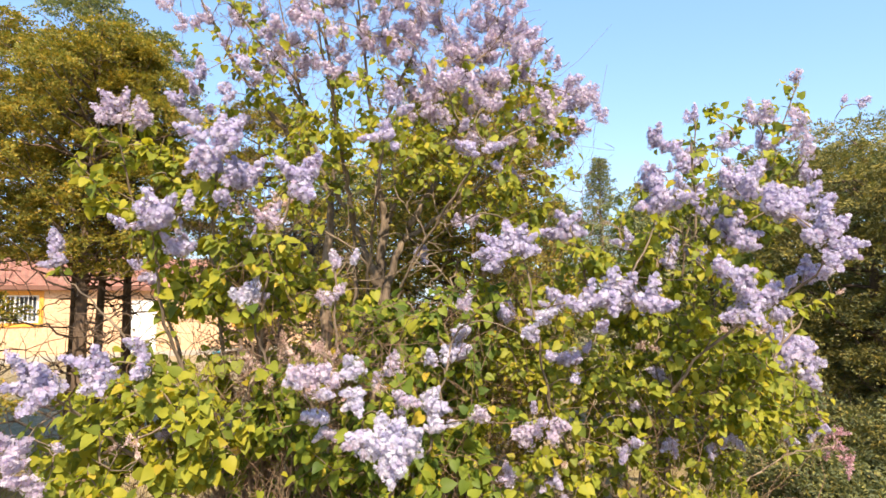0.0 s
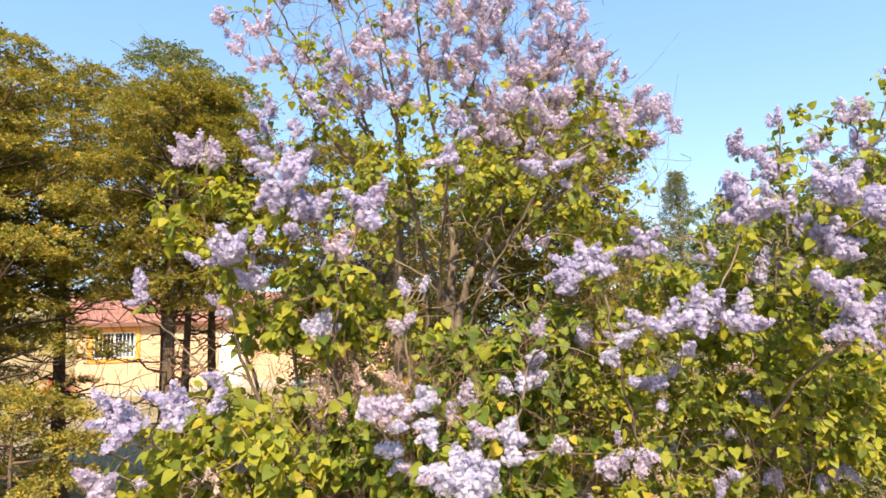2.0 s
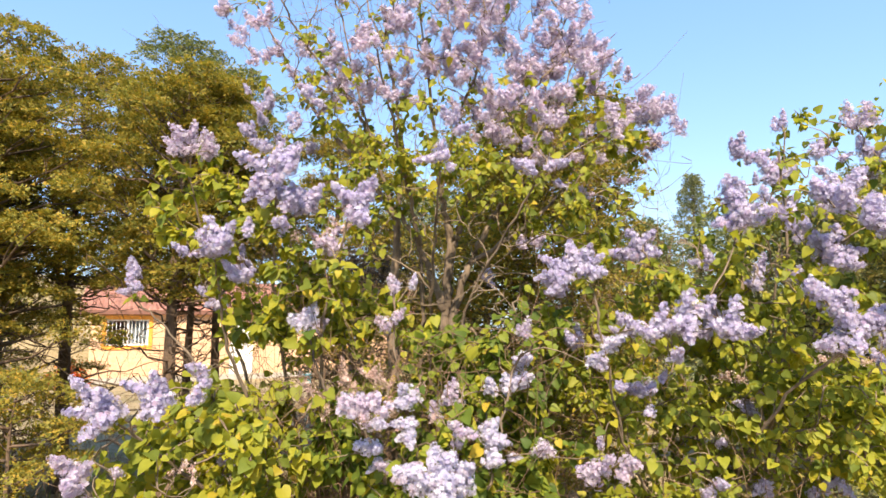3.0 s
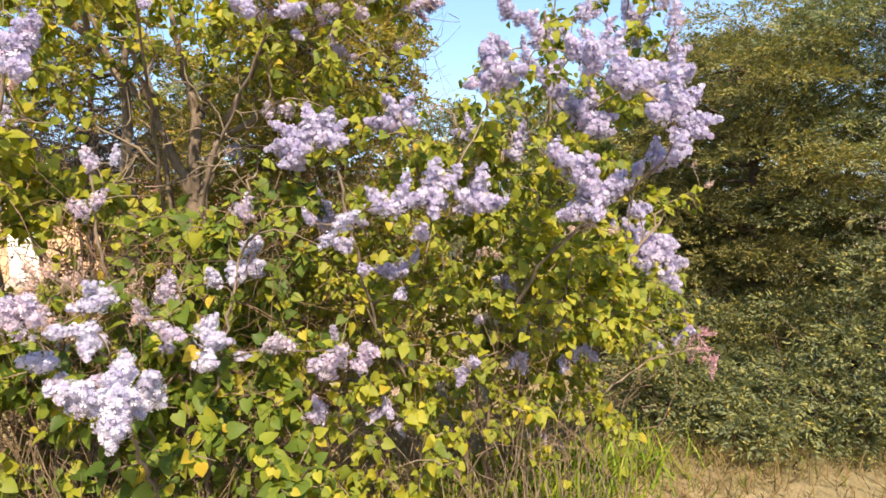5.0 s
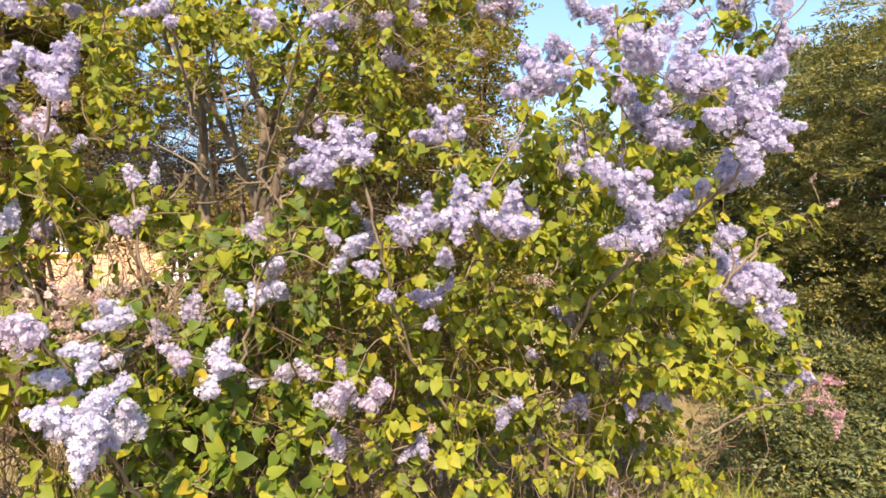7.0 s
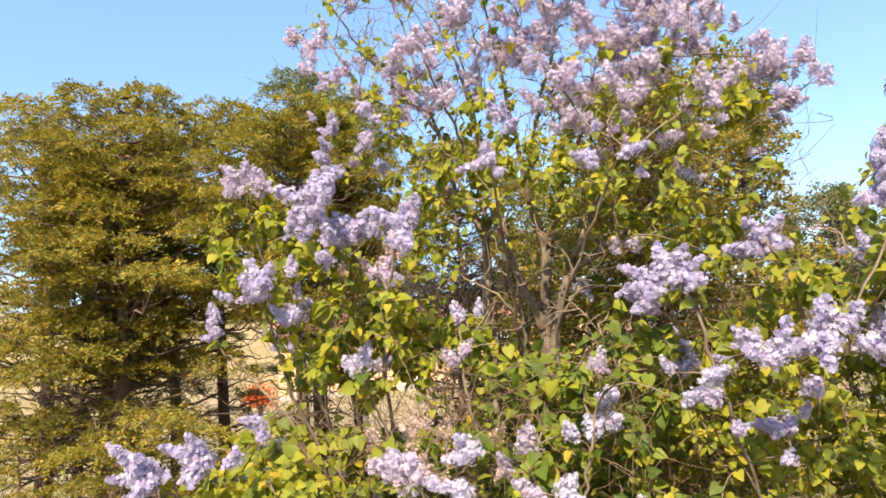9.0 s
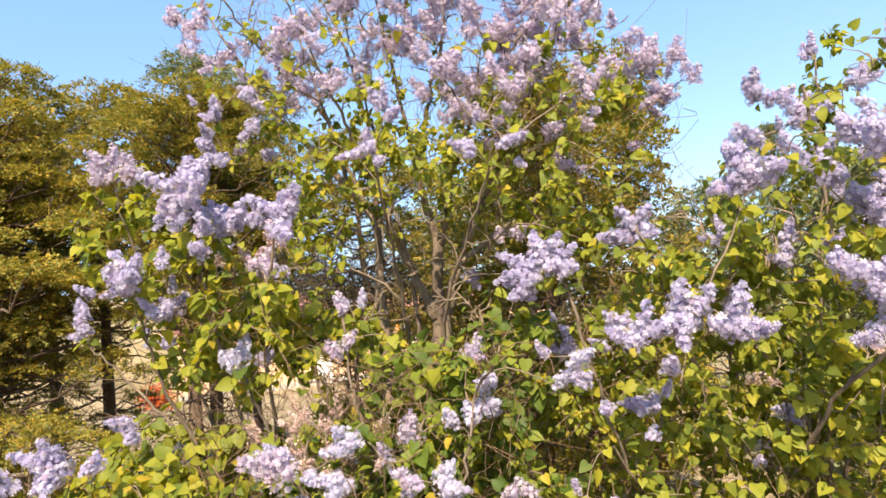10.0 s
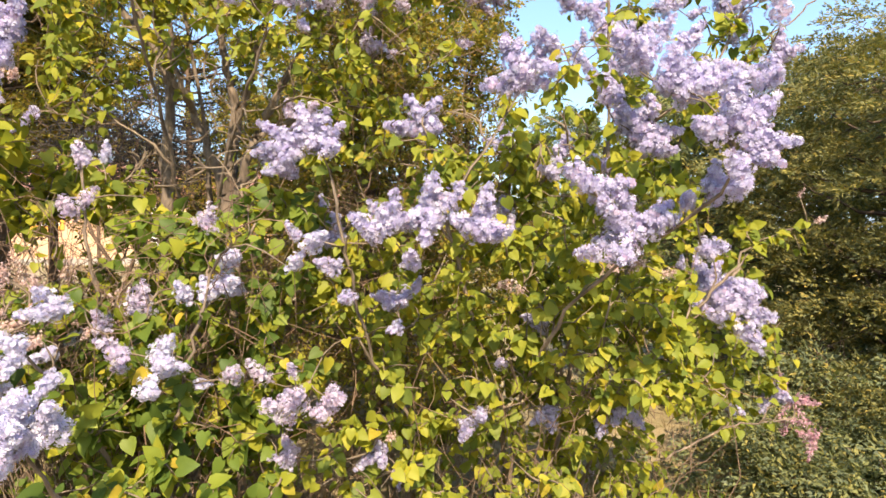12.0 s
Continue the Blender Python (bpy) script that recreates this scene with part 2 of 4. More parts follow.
def panicle_shape(seed, n, small, wide):
    """A conical flower head of length 1 along y: lumpy side clusters of four-petalled florets round a stalk."""
    rng = np.random.default_rng(seed)
    lumps = 17
    lt = np.concatenate([(np.arange(lumps - 1) + rng.uniform(0.1, 0.9, lumps - 1)) / lumps * 0.86 + 0.03, [0.93]])
    la = np.arange(lumps) * 2.4 + rng.normal(size=lumps) * 0.4
    lr = wide * (1 - lt) ** 0.7 * np.minimum(1, 0.55 + lt * 4) * rng.uniform(0.55, 1.0, lumps)
    hub = np.stack([lr * np.cos(la), lt, lr * np.sin(la)], 1)
    fat = (0.055 + 0.42 * wide * (1 - lt) ** 0.6) * rng.uniform(0.8, 1.2, lumps)
    pick = rng.choice(lumps, n, p=fat / fat.sum())
    ball = rng.normal(size=(n, 3))
    ball /= np.linalg.norm(ball, axis=1, keepdims=True)
    c = hub[pick] + ball * (fat[pick] * rng.uniform(0.55, 1.08, n))[:, None]
    out = ball + np.stack([c[:, 0], 0.15 + 0 * c[:, 0], c[:, 2]], 1) * 1.5 + rng.normal(size=(n, 3)) * 0.25
    petal, faces = [(0, 0, 0)], []
    for k in range(4):
        a = k * np.pi / 2
        i = len(petal)
        for rad, da, h in ((0.95, -0.5, 0.10), (0.95, 0.5, 0.16)):
            petal.append((rad * np.cos(a + da), rad * np.sin(a + da), h))
        faces.append((0, i, i + 1))
    turns = frames(np.cross(out, rng.normal(size=(n, 3))), out)
    v, f = scatter(np.array(petal), np.array(faces), turns, rng.uniform(small * 0.8, small * 1.3, n), c)
    # the central stalk, and a short stalk from it to each floret
    sv, sf = tubes([(np.array([(0, -0.05, 0), (0, 0.3, 0.004), (0, 0.65, -0.004), (0, 0.95, 0)]), np.array([0.022, 0.018, 0.014, 0.006]))], 4)
    sf = np.concatenate([sf[:, [0, 1, 2]], sf[:, [0, 2, 3]]])
    foot = np.stack([0 * c[:, 1], np.maximum(0, c[:, 1] - 0.10), 0 * c[:, 1]], 1)
    wide_by = np.array([0.0, 0.010, 0.0])
    pv = np.stack([foot - wide_by, foot + wide_by, c], 1).reshape(-1, 3)
    pf = np.arange(3 * n).reshape(-1, 3)
    return np.concatenate([v, sv, pv]), np.concatenate([f, sf + len(v), pf + len(v) + len(sv)])


def spray_shape(seed, n=9, long=0.42, fat=0.105):
    """A flat, feathery conifer spray of length 1 along y: short blunt side sprigs on a drooping axis, tipped by one more."""
    rng = np.random.default_rng(seed)
    v, f = [], []
    for k in range(n):
        t = (k + 0.4) / n
        side = 1 if k % 2 else -1
        o = np.array([0.0, t * 0.85, -0.16 * t * t])
        d = np.array([side * (0.95 - 0.7 * t), 0.60 + 0.35 * t, rng.normal() * 0.30])
        d *= long * (1 - 0.45 * t) * rng.uniform(0.65, 1.25) / np.linalg.norm(d)
        w = np.cross(d, [0, 0, 1.0] + rng.normal(size=3) * 0.55)
        w *= fat / (np.linalg.norm(w) + 1e-9)
        i = len(v)
        v += [o + d * 0.45 + w, o + d, o + d * 0.30 - w]
        f.append((i, i + 1, i + 2))
    return np.array(v), np.array(f)


LEAF_V, LEAF_F = leaf_shape()
PANICLES, PANICLE_DATA = {}, {}
for shade, petal_mat, count, small, wide in (("lilac", PETAL, 230, 0.066, 0.27), ("white", PETAL_WHITE, 230, 0.066, 0.27), ("pink", PETAL_PINK, 150, 0.070, 0.32), ("faded", PETAL_FADED, 90, 0.055, 0.30), ("bud", PETAL_BUD, 80, 0.048, 0.20)):
    PANICLE_DATA[shade] = [panicle_shape(11 * k + len(shade), count, small, wide + 0.03 * (k - 2)) for k in range(6)]
    PANICLES[shade] = []
    for v, f in PANICLE_DATA[shade]:
        me = mesh_from("flower_panicle", v, f)
        me.materials.append(petal_mat)
        PANICLES[shade].append(me)
LEAF_MESH = mesh_from("leaf", LEAF_V, LEAF_F)
LEAF_MESH.materials.append(LEAF)
FRESH_LEAF_MESH = mesh_from("leaf", LEAF_V, LEAF_F)
FRESH_LEAF_MESH.materials.append(LEAF_FRESH)
GREEN_LEAF_MESH = mesh_from("leaf", LEAF_V, LEAF_F)
GREEN_LEAF_MESH.materials.append(LEAF_GREEN)

# ---- ground ----
def ground_height(x, y):
    bank = 0.0
    s = -0.80 * x + 0.60 * y              # towards the far left
    along = 0.60 * x + 0.80 * y
    rise = min(1.0, max(0.0, (s - 24.5) / 7.0))
    side = min(1.0, max(0.0, (5.8 - along) / 4.0))
    bank = 4.3 * rise * rise * (3 - 2 * rise) * side
    rise = min(1.0, max(0.0, (s - 30.5) / 9.0))      # and a second rise behind the house
    side = min(1.0, max(0.0, (17.0 - along) / 5.0))
    bank = max(bank, 5.0 * rise * rise * (3 - 2 * rise) * side)
    near = math.exp(-(x * x + (y - 4) ** 2) / 120.0)
    rough = 0.05 * near * noise.noise((x * 0.9, y * 0.9, 0)) + 0.10 * (1 - near) * noise.noise((x * 0.12, y * 0.12, 5))
    return GROUND + bank + rough


def build_ground():
    n = 150
    u = np.linspace(-1, 1, n)
    span = np.sinh(u * 6.2) / np.sinh(6.2) * 900
    bm = bmesh.new()
    rows = [[bm.verts.new((x, y + 4, ground_height(x, y + 4))) for x in span] for y in span]
    for a, b in zip(rows, rows[1:]):
        for i in range(n - 1):
            bm.faces.new((a[i], a[i + 1], b[i + 1], b[i]))
    m, nn, l, b = material("dry_turf")
    c = nn.new("ShaderNodeTexCoord").outputs["Object"]
    big, small, grit = noise_node(nn, l, 0.35, 5, 0.6, c), noise_node(nn, l, 6.0, 6, 0.7, c), noise_node(nn, l, 70.0, 4, 0.7, c)
    r = ramp_node(nn, l, big.outputs[0], [(0.3, (0.20, 0.165, 0.085)), (0.5, (0.30, 0.235, 0.14)), (0.7, (0.39, 0.305, 0.20))])
    s = ramp_node(nn, l, small.outputs[0], [(0.3, (0.62, 0.64, 0.5)), (0.7, (1.15, 1.12, 1.1))])
    g = ramp_node(nn, l, grit.outputs[0], [(0.3, (0.65, 0.65, 0.65)), (0.7, (1.2, 1.2, 1.2))])
    l.new(mix_node(nn, l, 1.0, mix_node(nn, l, 1.0, r.outputs[0], s.outputs[0], "MULTIPLY"), g.outputs[0], "MULTIPLY"), b.inputs["Base Color"])
    b.inputs["Roughness"].default_value = 0.95
    bump_node(nn, l, small.outputs[0], 0.6, 0.05, b)
    tagged(part("ground", bm, m, smooth=True), "dry tan turf with bare soil and a low bank", "ground", kind="structure")


build_ground()


# ---- lilacs ----
class Plant:
    """The woody skeleton of a shrub: main stems given as polylines, twigs grown from them to targets."""

    def __init__(self, seed):
        self.rng = np.random.default_rng(seed)
        self.nodes, self.ways, self.stems, self.twigs = [], [], [], []
        self.leaf_at, self.leaf_dir = [], []

    def stem(self, points, r0, r1):
        p = np.array(points, float)
        t = np.linspace(0, len(p) - 1, 9 * (len(p) - 1) + 1)
        q = np.stack([np.interp(t, range(len(p)), p[:, k]) for k in range(3)], 1)
        for _ in range(6):
            q[1:-1] = (q[:-2] + q[1:-1] * 2 + q[2:]) / 4
        q[1:-1] += self.rng.normal(size=(len(q) - 2, 3)) * 0.006
        self.stems.append((q, (r1 + (r0 - r1) * (1 - np.linspace(0, 1, len(q))) ** 1.3) * (1 + 0.10 * self.rng.normal(size=len(q)).clip(-1, 1))))
        d = np.gradient(q, axis=0)
        d /= np.linalg.norm(d, axis=1, keepdims=True)
        keep = q[:, 2] > 0.25
        self.nodes += list(q[keep])
        self.ways += list(d[keep])

    def grow(self, target, leaves, r=0.0045, reach=0.32, size=1.0):
        t = np.asarray(target, float)
        n, w = np.array(self.nodes), np.array(self.ways)
        off = t - n
        far = np.linalg.norm(off, axis=1)
        cost = far + 0.5 * np.maximum(0, n[:, 2] - t[2] + 0.04) - 0.25 * (off * w).sum(1)
        k = int(np.argmin(np.where(far < 0.05, 9e9, cost)))
        count = max(4, int(far[k] / 0.06))
        lean = w[k] * 0.6 + np.array([0, 0, 0.35]) + self.rng.normal(size=3) * 0.15
        p = bent(n[k], t, self.rng, count, lean, 0.012)
        thick = r * (1 + far[k] * 1.5)
        self.twigs.append((p, np.linspace(thick, 0.0018, count)))
        d = np.gradient(p, axis=0)
        d /= np.linalg.norm(d, axis=1, keepdims=True) + 1e-9
        self.nodes += list(p[1:])
        self.ways += list(d[1:])
        if leaves:
            span = min(reach, far[k])
            for s in np.linspace(0, span, leaves):
                i = max(1, int((1 - s / max(far[k], 1e-6)) * (count - 1)))
                side = np.cross(d[i], self.rng.normal(size=3))
                side /= np.linalg.norm(side) + 1e-9
                for sign in (1, -1):
                    if self.rng.random() < 0.85:
                        self.leaf_at.append(p[i] + sign * side * 0.018)
                        self.leaf_dir.append(sign * side + d[i] * 0.45)


def in_gap(q):
    """Below 1 inside the open middle in front of the old tree's forks."""
    return (((q - (-0.32, 3.95, 2.0)) / (0.52, 1.1, 0.42)) ** 2).sum(-1)


def in_slot(q):
    """Below 1 inside the thin, see-through layer between the low growth and the crowns."""
    return (((q - (-1.12, 3.98, 1.43)) / (0.80, 0.85, 0.16)) ** 2).sum(-1)


def lilac(name, label, seed, plant, clusters, fillers, leaf_len, front, suckers=None, sprinkle=(), bare=(), brush=(), head=(0.13, 0.19), shoots=(), leaf=(LEAF, LEAF_MESH)):
    """One lilac: bark-covered stems, twigs, flower heads and heart-shaped leaves under one thing."""
    rng = plant.rng
    root = tagged(new(name), label, "shrub" if name == "lilac_shrub" else "tree", "lilacs")
    root.location = plant.stems[0][0][0]
    home = np.array(root.location)
    heads = []
    middle = np.mean([row[:3] for _, rows in clusters for row in rows], axis=0)
    for shade, rows in clusters:
        for x, y, z, n in rows:
            c = np.array([x, y, z])
            far = (c - middle) / (np.linalg.norm(c - middle) + 1e-6)
            main = far * 0.45 + (0, -0.45, 0.5 if z > 0.95 else -0.15) + rng.normal(size=3) * 0.22
            first = rng.uniform(0, 6.28)
            offs, ways = [], []
            for k in range(n):
                a = first + k * 6.28 / n + rng.normal() * 0.45
                fan = 0.0 if n == 1 else 0.62 + 0.12 * n
                d = main / np.linalg.norm(main) + fan * np.array([math.cos(a), 0.25 * math.sin(2 * a), math.sin(a) * 0.8]) + rng.normal(size=3) * 0.15
                d /= np.linalg.norm(d)
                ways.append(d)
                offs.append(d * (0.0 if n == 1 else 0.045 + 0.009 * n) + rng.normal(size=3) * 0.012)
            lift = np.mean(offs, axis=0) * 0.85
            for o, d in zip(offs, ways):
                heads.append((c + o - lift, d, shade, (0.66, 0.78, 0.88, 0.95, 1.0)[min(n, 5) - 1] * rng.uniform(0.8, 1.1)))
            for k in range(int(rng.integers(0, 2)) if n < 3 else int(rng.integers(0, 3))):
                o = rng.normal(size=3) * (1.0, 0.5, 0.8)
                o /= np.linalg.norm(o)
                d = main / np.linalg.norm(main) + o * 0.6
                heads.append((c + o * rng.uniform(0.10, 0.17), d / np.linalg.norm(d), shade, rng.uniform(0.5, 0.75)))
    for shade, cx, cy, cz, rx, ry, rz, n in sprinkle:
        for k in range(n):
            u = rng.normal(size=3)
            u *= rng.uniform(0.4, 1.0) ** 0.4 / np.linalg.norm(u)
            d = u * 0.5 + (0, -0.3, 0.6) + rng.normal(size=3) * 0.35
            heads.append((np.array([cx + u[0] * rx, cy + u[1] * ry, cz + u[2] * rz]), d / np.linalg.norm(d), shade, 0.9))
    axes, more = [], {}
    for tip, d, shade, part_size in heads:
        long = rng.uniform(*head) * part_size * (0.7 if shade == "faded" else 1.0)
        plant.grow(tip - d * long * 0.5, 3, reach=0.28)
        axes.append((tip, d))
        turn = frames(d[None], rng.normal(size=(1, 3)))[0]
        width = rng.uniform(0.85, 1.2)
        kind = int(rng.integers(6))
        base = tip - d * long * 0.5 - home
        if len(axes) <= 290:
            ob = part("flower_panicle", PANICLES[shade][kind], None, root)
            ob.matrix_basis = Matrix.Translation(base) @ Matrix(turn.tolist()).to_4x4() @ Matrix.Diagonal((long * width, long, long * width, 1))
        else:
            v, f = PANICLE_DATA[shade][kind]
            more.setdefault(shade, []).append((v * (long * width, long, long * width) @ turn.T + base, f))
    for shade, some in more.items():
        starts = np.cumsum([0] + [len(v) for v, _ in some])
        v, f = np.concatenate([v for v, _ in some]), np.concatenate([f + k for (_, f), k in zip(some, starts)])
        part("blossom", mesh_from("blossom", v, f), PANICLES[shade][0].materials[0], root, "further pale flower heads")["kind"] = "stuff"
    for cx, cy, cz, rx, ry, rz, n in fillers:
        for k in range(n):
            u = rng.normal(size=3)
            u *= rng.uniform(0.35, 1.0) ** 0.5 / np.linalg.norm(u)
            plant.grow((cx + u[0] * rx, cy + u[1] * ry, max(GROUND + 0.2, cz + u[2] * rz)), int(rng.integers(4, 8)))
    for cx, cy, cz, rx, ry, rz, n in bare:
        for k in range(n):
            u = rng.normal(size=3)
            u /= np.linalg.norm(u)
            plant.grow((cx + u[0] * rx, cy + u[1] * ry, cz + abs(u[2]) * rz), 0)
    if suckers:
        x0, x1, y0, y1, n, top = suckers
        for k in range(n):
            a = np.array([rng.uniform(x0, x1), rng.uniform(y0, y1), GROUND - 0.02])
            b = a + (rng.normal() * 0.14, rng.normal() * 0.12 - 0.05, rng.uniform(0.35, 1.0) * top)
            p = bent(a, b, rng, 7, (rng.normal() * 0.1, rng.normal() * 0.1, 1), 0.012)
            plant.twigs.append((p, np.linspace(rng.uniform(0.003, 0.007), 0.002, 7)))
            for q in p[3:]:
                if rng.random() < 0.35:
                    plant.leaf_at.append(q)
                    plant.leaf_dir.append(rng.normal(size=3))
    for x0, x1, y0, y1, n, top in shoots:
        for k in range(n):
            a = np.array([rng.uniform(x0, x1), rng.uniform(y0, y1), GROUND - 0.02])
            b = a + (rng.normal() * 0.16, rng.normal() * 0.10, rng.uniform(0.6, 1.0) * top)
            plant.twigs.append((bent(a, b, rng, 9, (rng.normal() * 0.12, rng.normal() * 0.1, 1), 0.016), np.linspace(rng.uniform(0.002, 0.005), 0.0015, 9)))
    tangle = []
    for cx, cy, cz, rx, ry, rz, n in brush:
        for k in range(n):
            a = np.array([cx, cy, cz]) + rng.uniform(-1, 1, 3) * (rx, ry, rz)
            b = a + rng.normal(size=3) * (0.16, 0.12, 0.20) + (0, 0, 0.10)
            if min(in_gap(a), in_gap(b)) < 1 or (min(in_slot(a), in_slot(b)) < 1 and rng.random() < 0.85):
                continue
            a[2], b[2] = max(a[2], GROUND), max(b[2], GROUND + 0.02)
            tangle.append((bent(a, b, rng, 6, rng.normal(size=3) * 0.6, 0.018) - home, np.linspace(rng.uniform(0.0013, 0.0032), 0.001, 6)))
    if tangle:
        v, f = tubes(tangle, 3)
        part("brushwood", mesh_from("brushwood", v, f), BRUSH, root, "tangled dry tan twigs", smooth=True)["kind"] = "stuff"
    for p, r in plant.stems:
        v, f = tubes([(p - home, r)], 9)
        part("stem", mesh_from("stem", v, f), BARK, root, smooth=True)
    v, f = tubes([(p - home, r) for p, r in plant.twigs], 3)
    part("twig_mass", mesh_from("twig_mass", v, f), TWIG, root, "thin grey-brown twigs", smooth=True)["kind"] = "stuff"
    at, way = np.array(plant.leaf_at), np.array(plant.leaf_dir)
    # flower heads stand clear of the leaves, on the open side
    clear = np.ones(len(at), bool)
    for tip, d in axes:
        for out, r in ((0.0, 0.075), (0.09, 0.085), (0.18, 0.08), (0.28, 0.075), (0.38, 0.07)):
            clear &= np.linalg.norm(at - (tip + d * out * 0.4 + np.array([0.0, -1.0, 0.12]) * out), axis=1) > r
    # the middle of the old tree stands open, with its forks bare
    clear &= in_gap(at) > rng.uniform(0.55, 1.15, len(at))
    clear &= (in_slot(at) > 1) | (rng.random(len(at)) < 0.22)
    at, way = at[clear], way[clear]
    way = way / (np.linalg.norm(way, axis=1, keepdims=True) + 1e-9) * 0.8 + (0, -0.15, -0.55) + rng.normal(size=way.shape) * 0.28
    up = way * (0.6, 0.6, 0) + (0, -0.55, 0.55) + rng.normal(size=way.shape) * 0.42
    turns, sizes = frames(way, up), leaf_len * (0.30 + 1.0 * rng.beta(1.4, 2.1, len(at)))
    near = np.argsort(np.linalg.norm(at - front, axis=1))
    for i in near[:300]:
        ob = part("leaf", leaf[1], None, root)
        ob.matrix_basis = Matrix.Translation(at[i] - home) @ Matrix(turns[i].tolist()).to_4x4() @ Matrix.Scale(float(sizes[i]), 4)
    rest = near[300:]
    v, f = scatter(LEAF_V, LEAF_F, turns[rest], sizes[rest], at[rest] - home)
    part("foliage", mesh_from("foliage", v, f), leaf[0], root, "yellow-green heart-shaped leaves")["kind"] = "stuff"
    return root


G = GROUND - 0.05

# right-hand shrub, arching outwards
p = Plant(21)
p.stem([(1.15, 4.30, G), (1.05, 4.15, 0.7), (0.85, 3.85, 1.4), (0.72, 3.75, 1.95)], 0.01368, 0.007)
p.stem([(1.25, 4.35, G), (1.35, 4.20, 0.8), (1.50, 4.00, 1.7), (1.45, 3.90, 2.55)], 0.0144, 0.007)
p.stem([(1.30, 4.30, G), (1.55, 4.15, 0.75), (1.85, 3.90, 1.25), (2.05, 3.90, 1.50)], 0.0108, 0.006)
p.stem([(1.20, 4.40, G), (1.50, 4.40, 0.9), (1.85, 4.25, 2.0), (2.25, 4.15, 3.00)], 0.01224, 0.004)
p.stem([(1.10, 4.25, G), (1.10, 3.95, 0.8), (1.30, 3.50, 1.35), (1.65, 3.05, 1.70)], 0.01152, 0.006)
p.stem([(1.05, 4.30, G), (0.75, 4.00, 0.5), (0.50, 3.60, 1.1), (0.40, 3.45, 1.75)], 0.01008, 0.006)
p.stem([(1.35, 4.40, G), (1.75, 4.40, 0.35), (2.20, 4.45, 0.60), (2.55, 4.55, 0.62)], 0.00864, 0.004)
p.stem([(1.86, 4.25, 2.02), (2.12, 4.22, 2.40), (2.40, 4.20, 2.62), (2.55, 4.20, 2.84)], 0.006, 0.003)
p.stem([(1.20, 4.35, G), (1.40, 4.30, 1.2), (1.55, 4.20, 2.2), (1.60, 4.20, 2.85)], 0.01008, 0.004)
RIGHT_HIGH = [(0.63, 3.22, 1.61, 2), (0.79, 3.27, 1.64, 5), (0.97, 3.22, 1.61, 3), (1.00, 3.79, 1.60, 2), (0.57, 3.79, 1.60, 2), (0.29, 3.42, 1.88, 8), (0.65, 3.84, 2.03, 5), (1.07, 3.37, 2.12, 5),
              (1.23, 3.73, 1.84, 2), (1.42, 3.16, 1.60, 6), (1.30, 3.15, 1.74, 3), (1.66, 2.93, 1.86, 7), (1.68, 3.13, 1.74, 2), (1.02, 3.84, 1.96, 2), (1.46, 3.89, 1.87, 2),
              (1.56, 3.59, 1.96, 4), (1.56, 3.16, 2.05, 4), (1.46, 3.40, 2.22, 4), (1.33, 4.11, 2.62, 3), (1.49, 4.09, 2.50, 3), (1.42, 3.74, 2.18, 4)]
RIGHT_FAR = [(2.06, 3.99, 1.25, 6), (1.95, 4.00, 1.38, 3), (1.87, 3.80, 1.52, 2), (1.95, 3.60, 2.18, 2), (1.85, 3.50, 2.08, 2), (1.72, 3.40, 2.12, 3), (2.00, 4.10, 2.60, 2),
             (1.75, 4.10, 2.60, 2), (2.25, 4.10, 2.40, 2), (1.60, 4.20, 2.84, 1), (2.58, 4.20, 2.92, 1), (0.58, 3.60, 1.61, 2), (0.30, 3.78, 1.55, 2), (0.27, 3.40, 1.56, 1)]
RIGHT_LOW = [(1.04, 3.84, 1.01, 1), (1.24, 3.88, 0.77, 2), (1.57, 3.86, 0.80, 2), (0.94, 3.61, 0.82, 2), (1.43, 4.25, 0.39, 1), (1.44, 4.20, 0.24, 1), (2.45, 4.55, 0.72, 2),
             (2.25, 4.48, 0.67, 1), (0.40, 3.41, 1.44, 1), (0.62, 3.60, 1.30, 2), (1.19, 3.89, 1.18, 2), (0.53, 3.68, 0.63, 2), (0.60, 3.50, 1.31, 1)]
RIGHT_PINK = [(0.35, 3.14, 1.00, 2), (0.48, 3.15, 1.00, 2), (0.15, 3.39, 1.04, 1), (0.27, 3.37, 0.75, 2), (2.28, 4.20, 3.08, 1)]
RIGHT_BUD = [(2.60, 4.60, 0.68, 3), (2.58, 4.60, 0.58, 2), (2.66, 4.58, 0.50, 2)]
RIGHT_FADED = [(2.57, 4.36, 1.66, 1), (0.60, 3.66, 0.72, 1), (1.08, 3.70, 1.35, 2), (1.50, 3.60, 1.45, 2)]
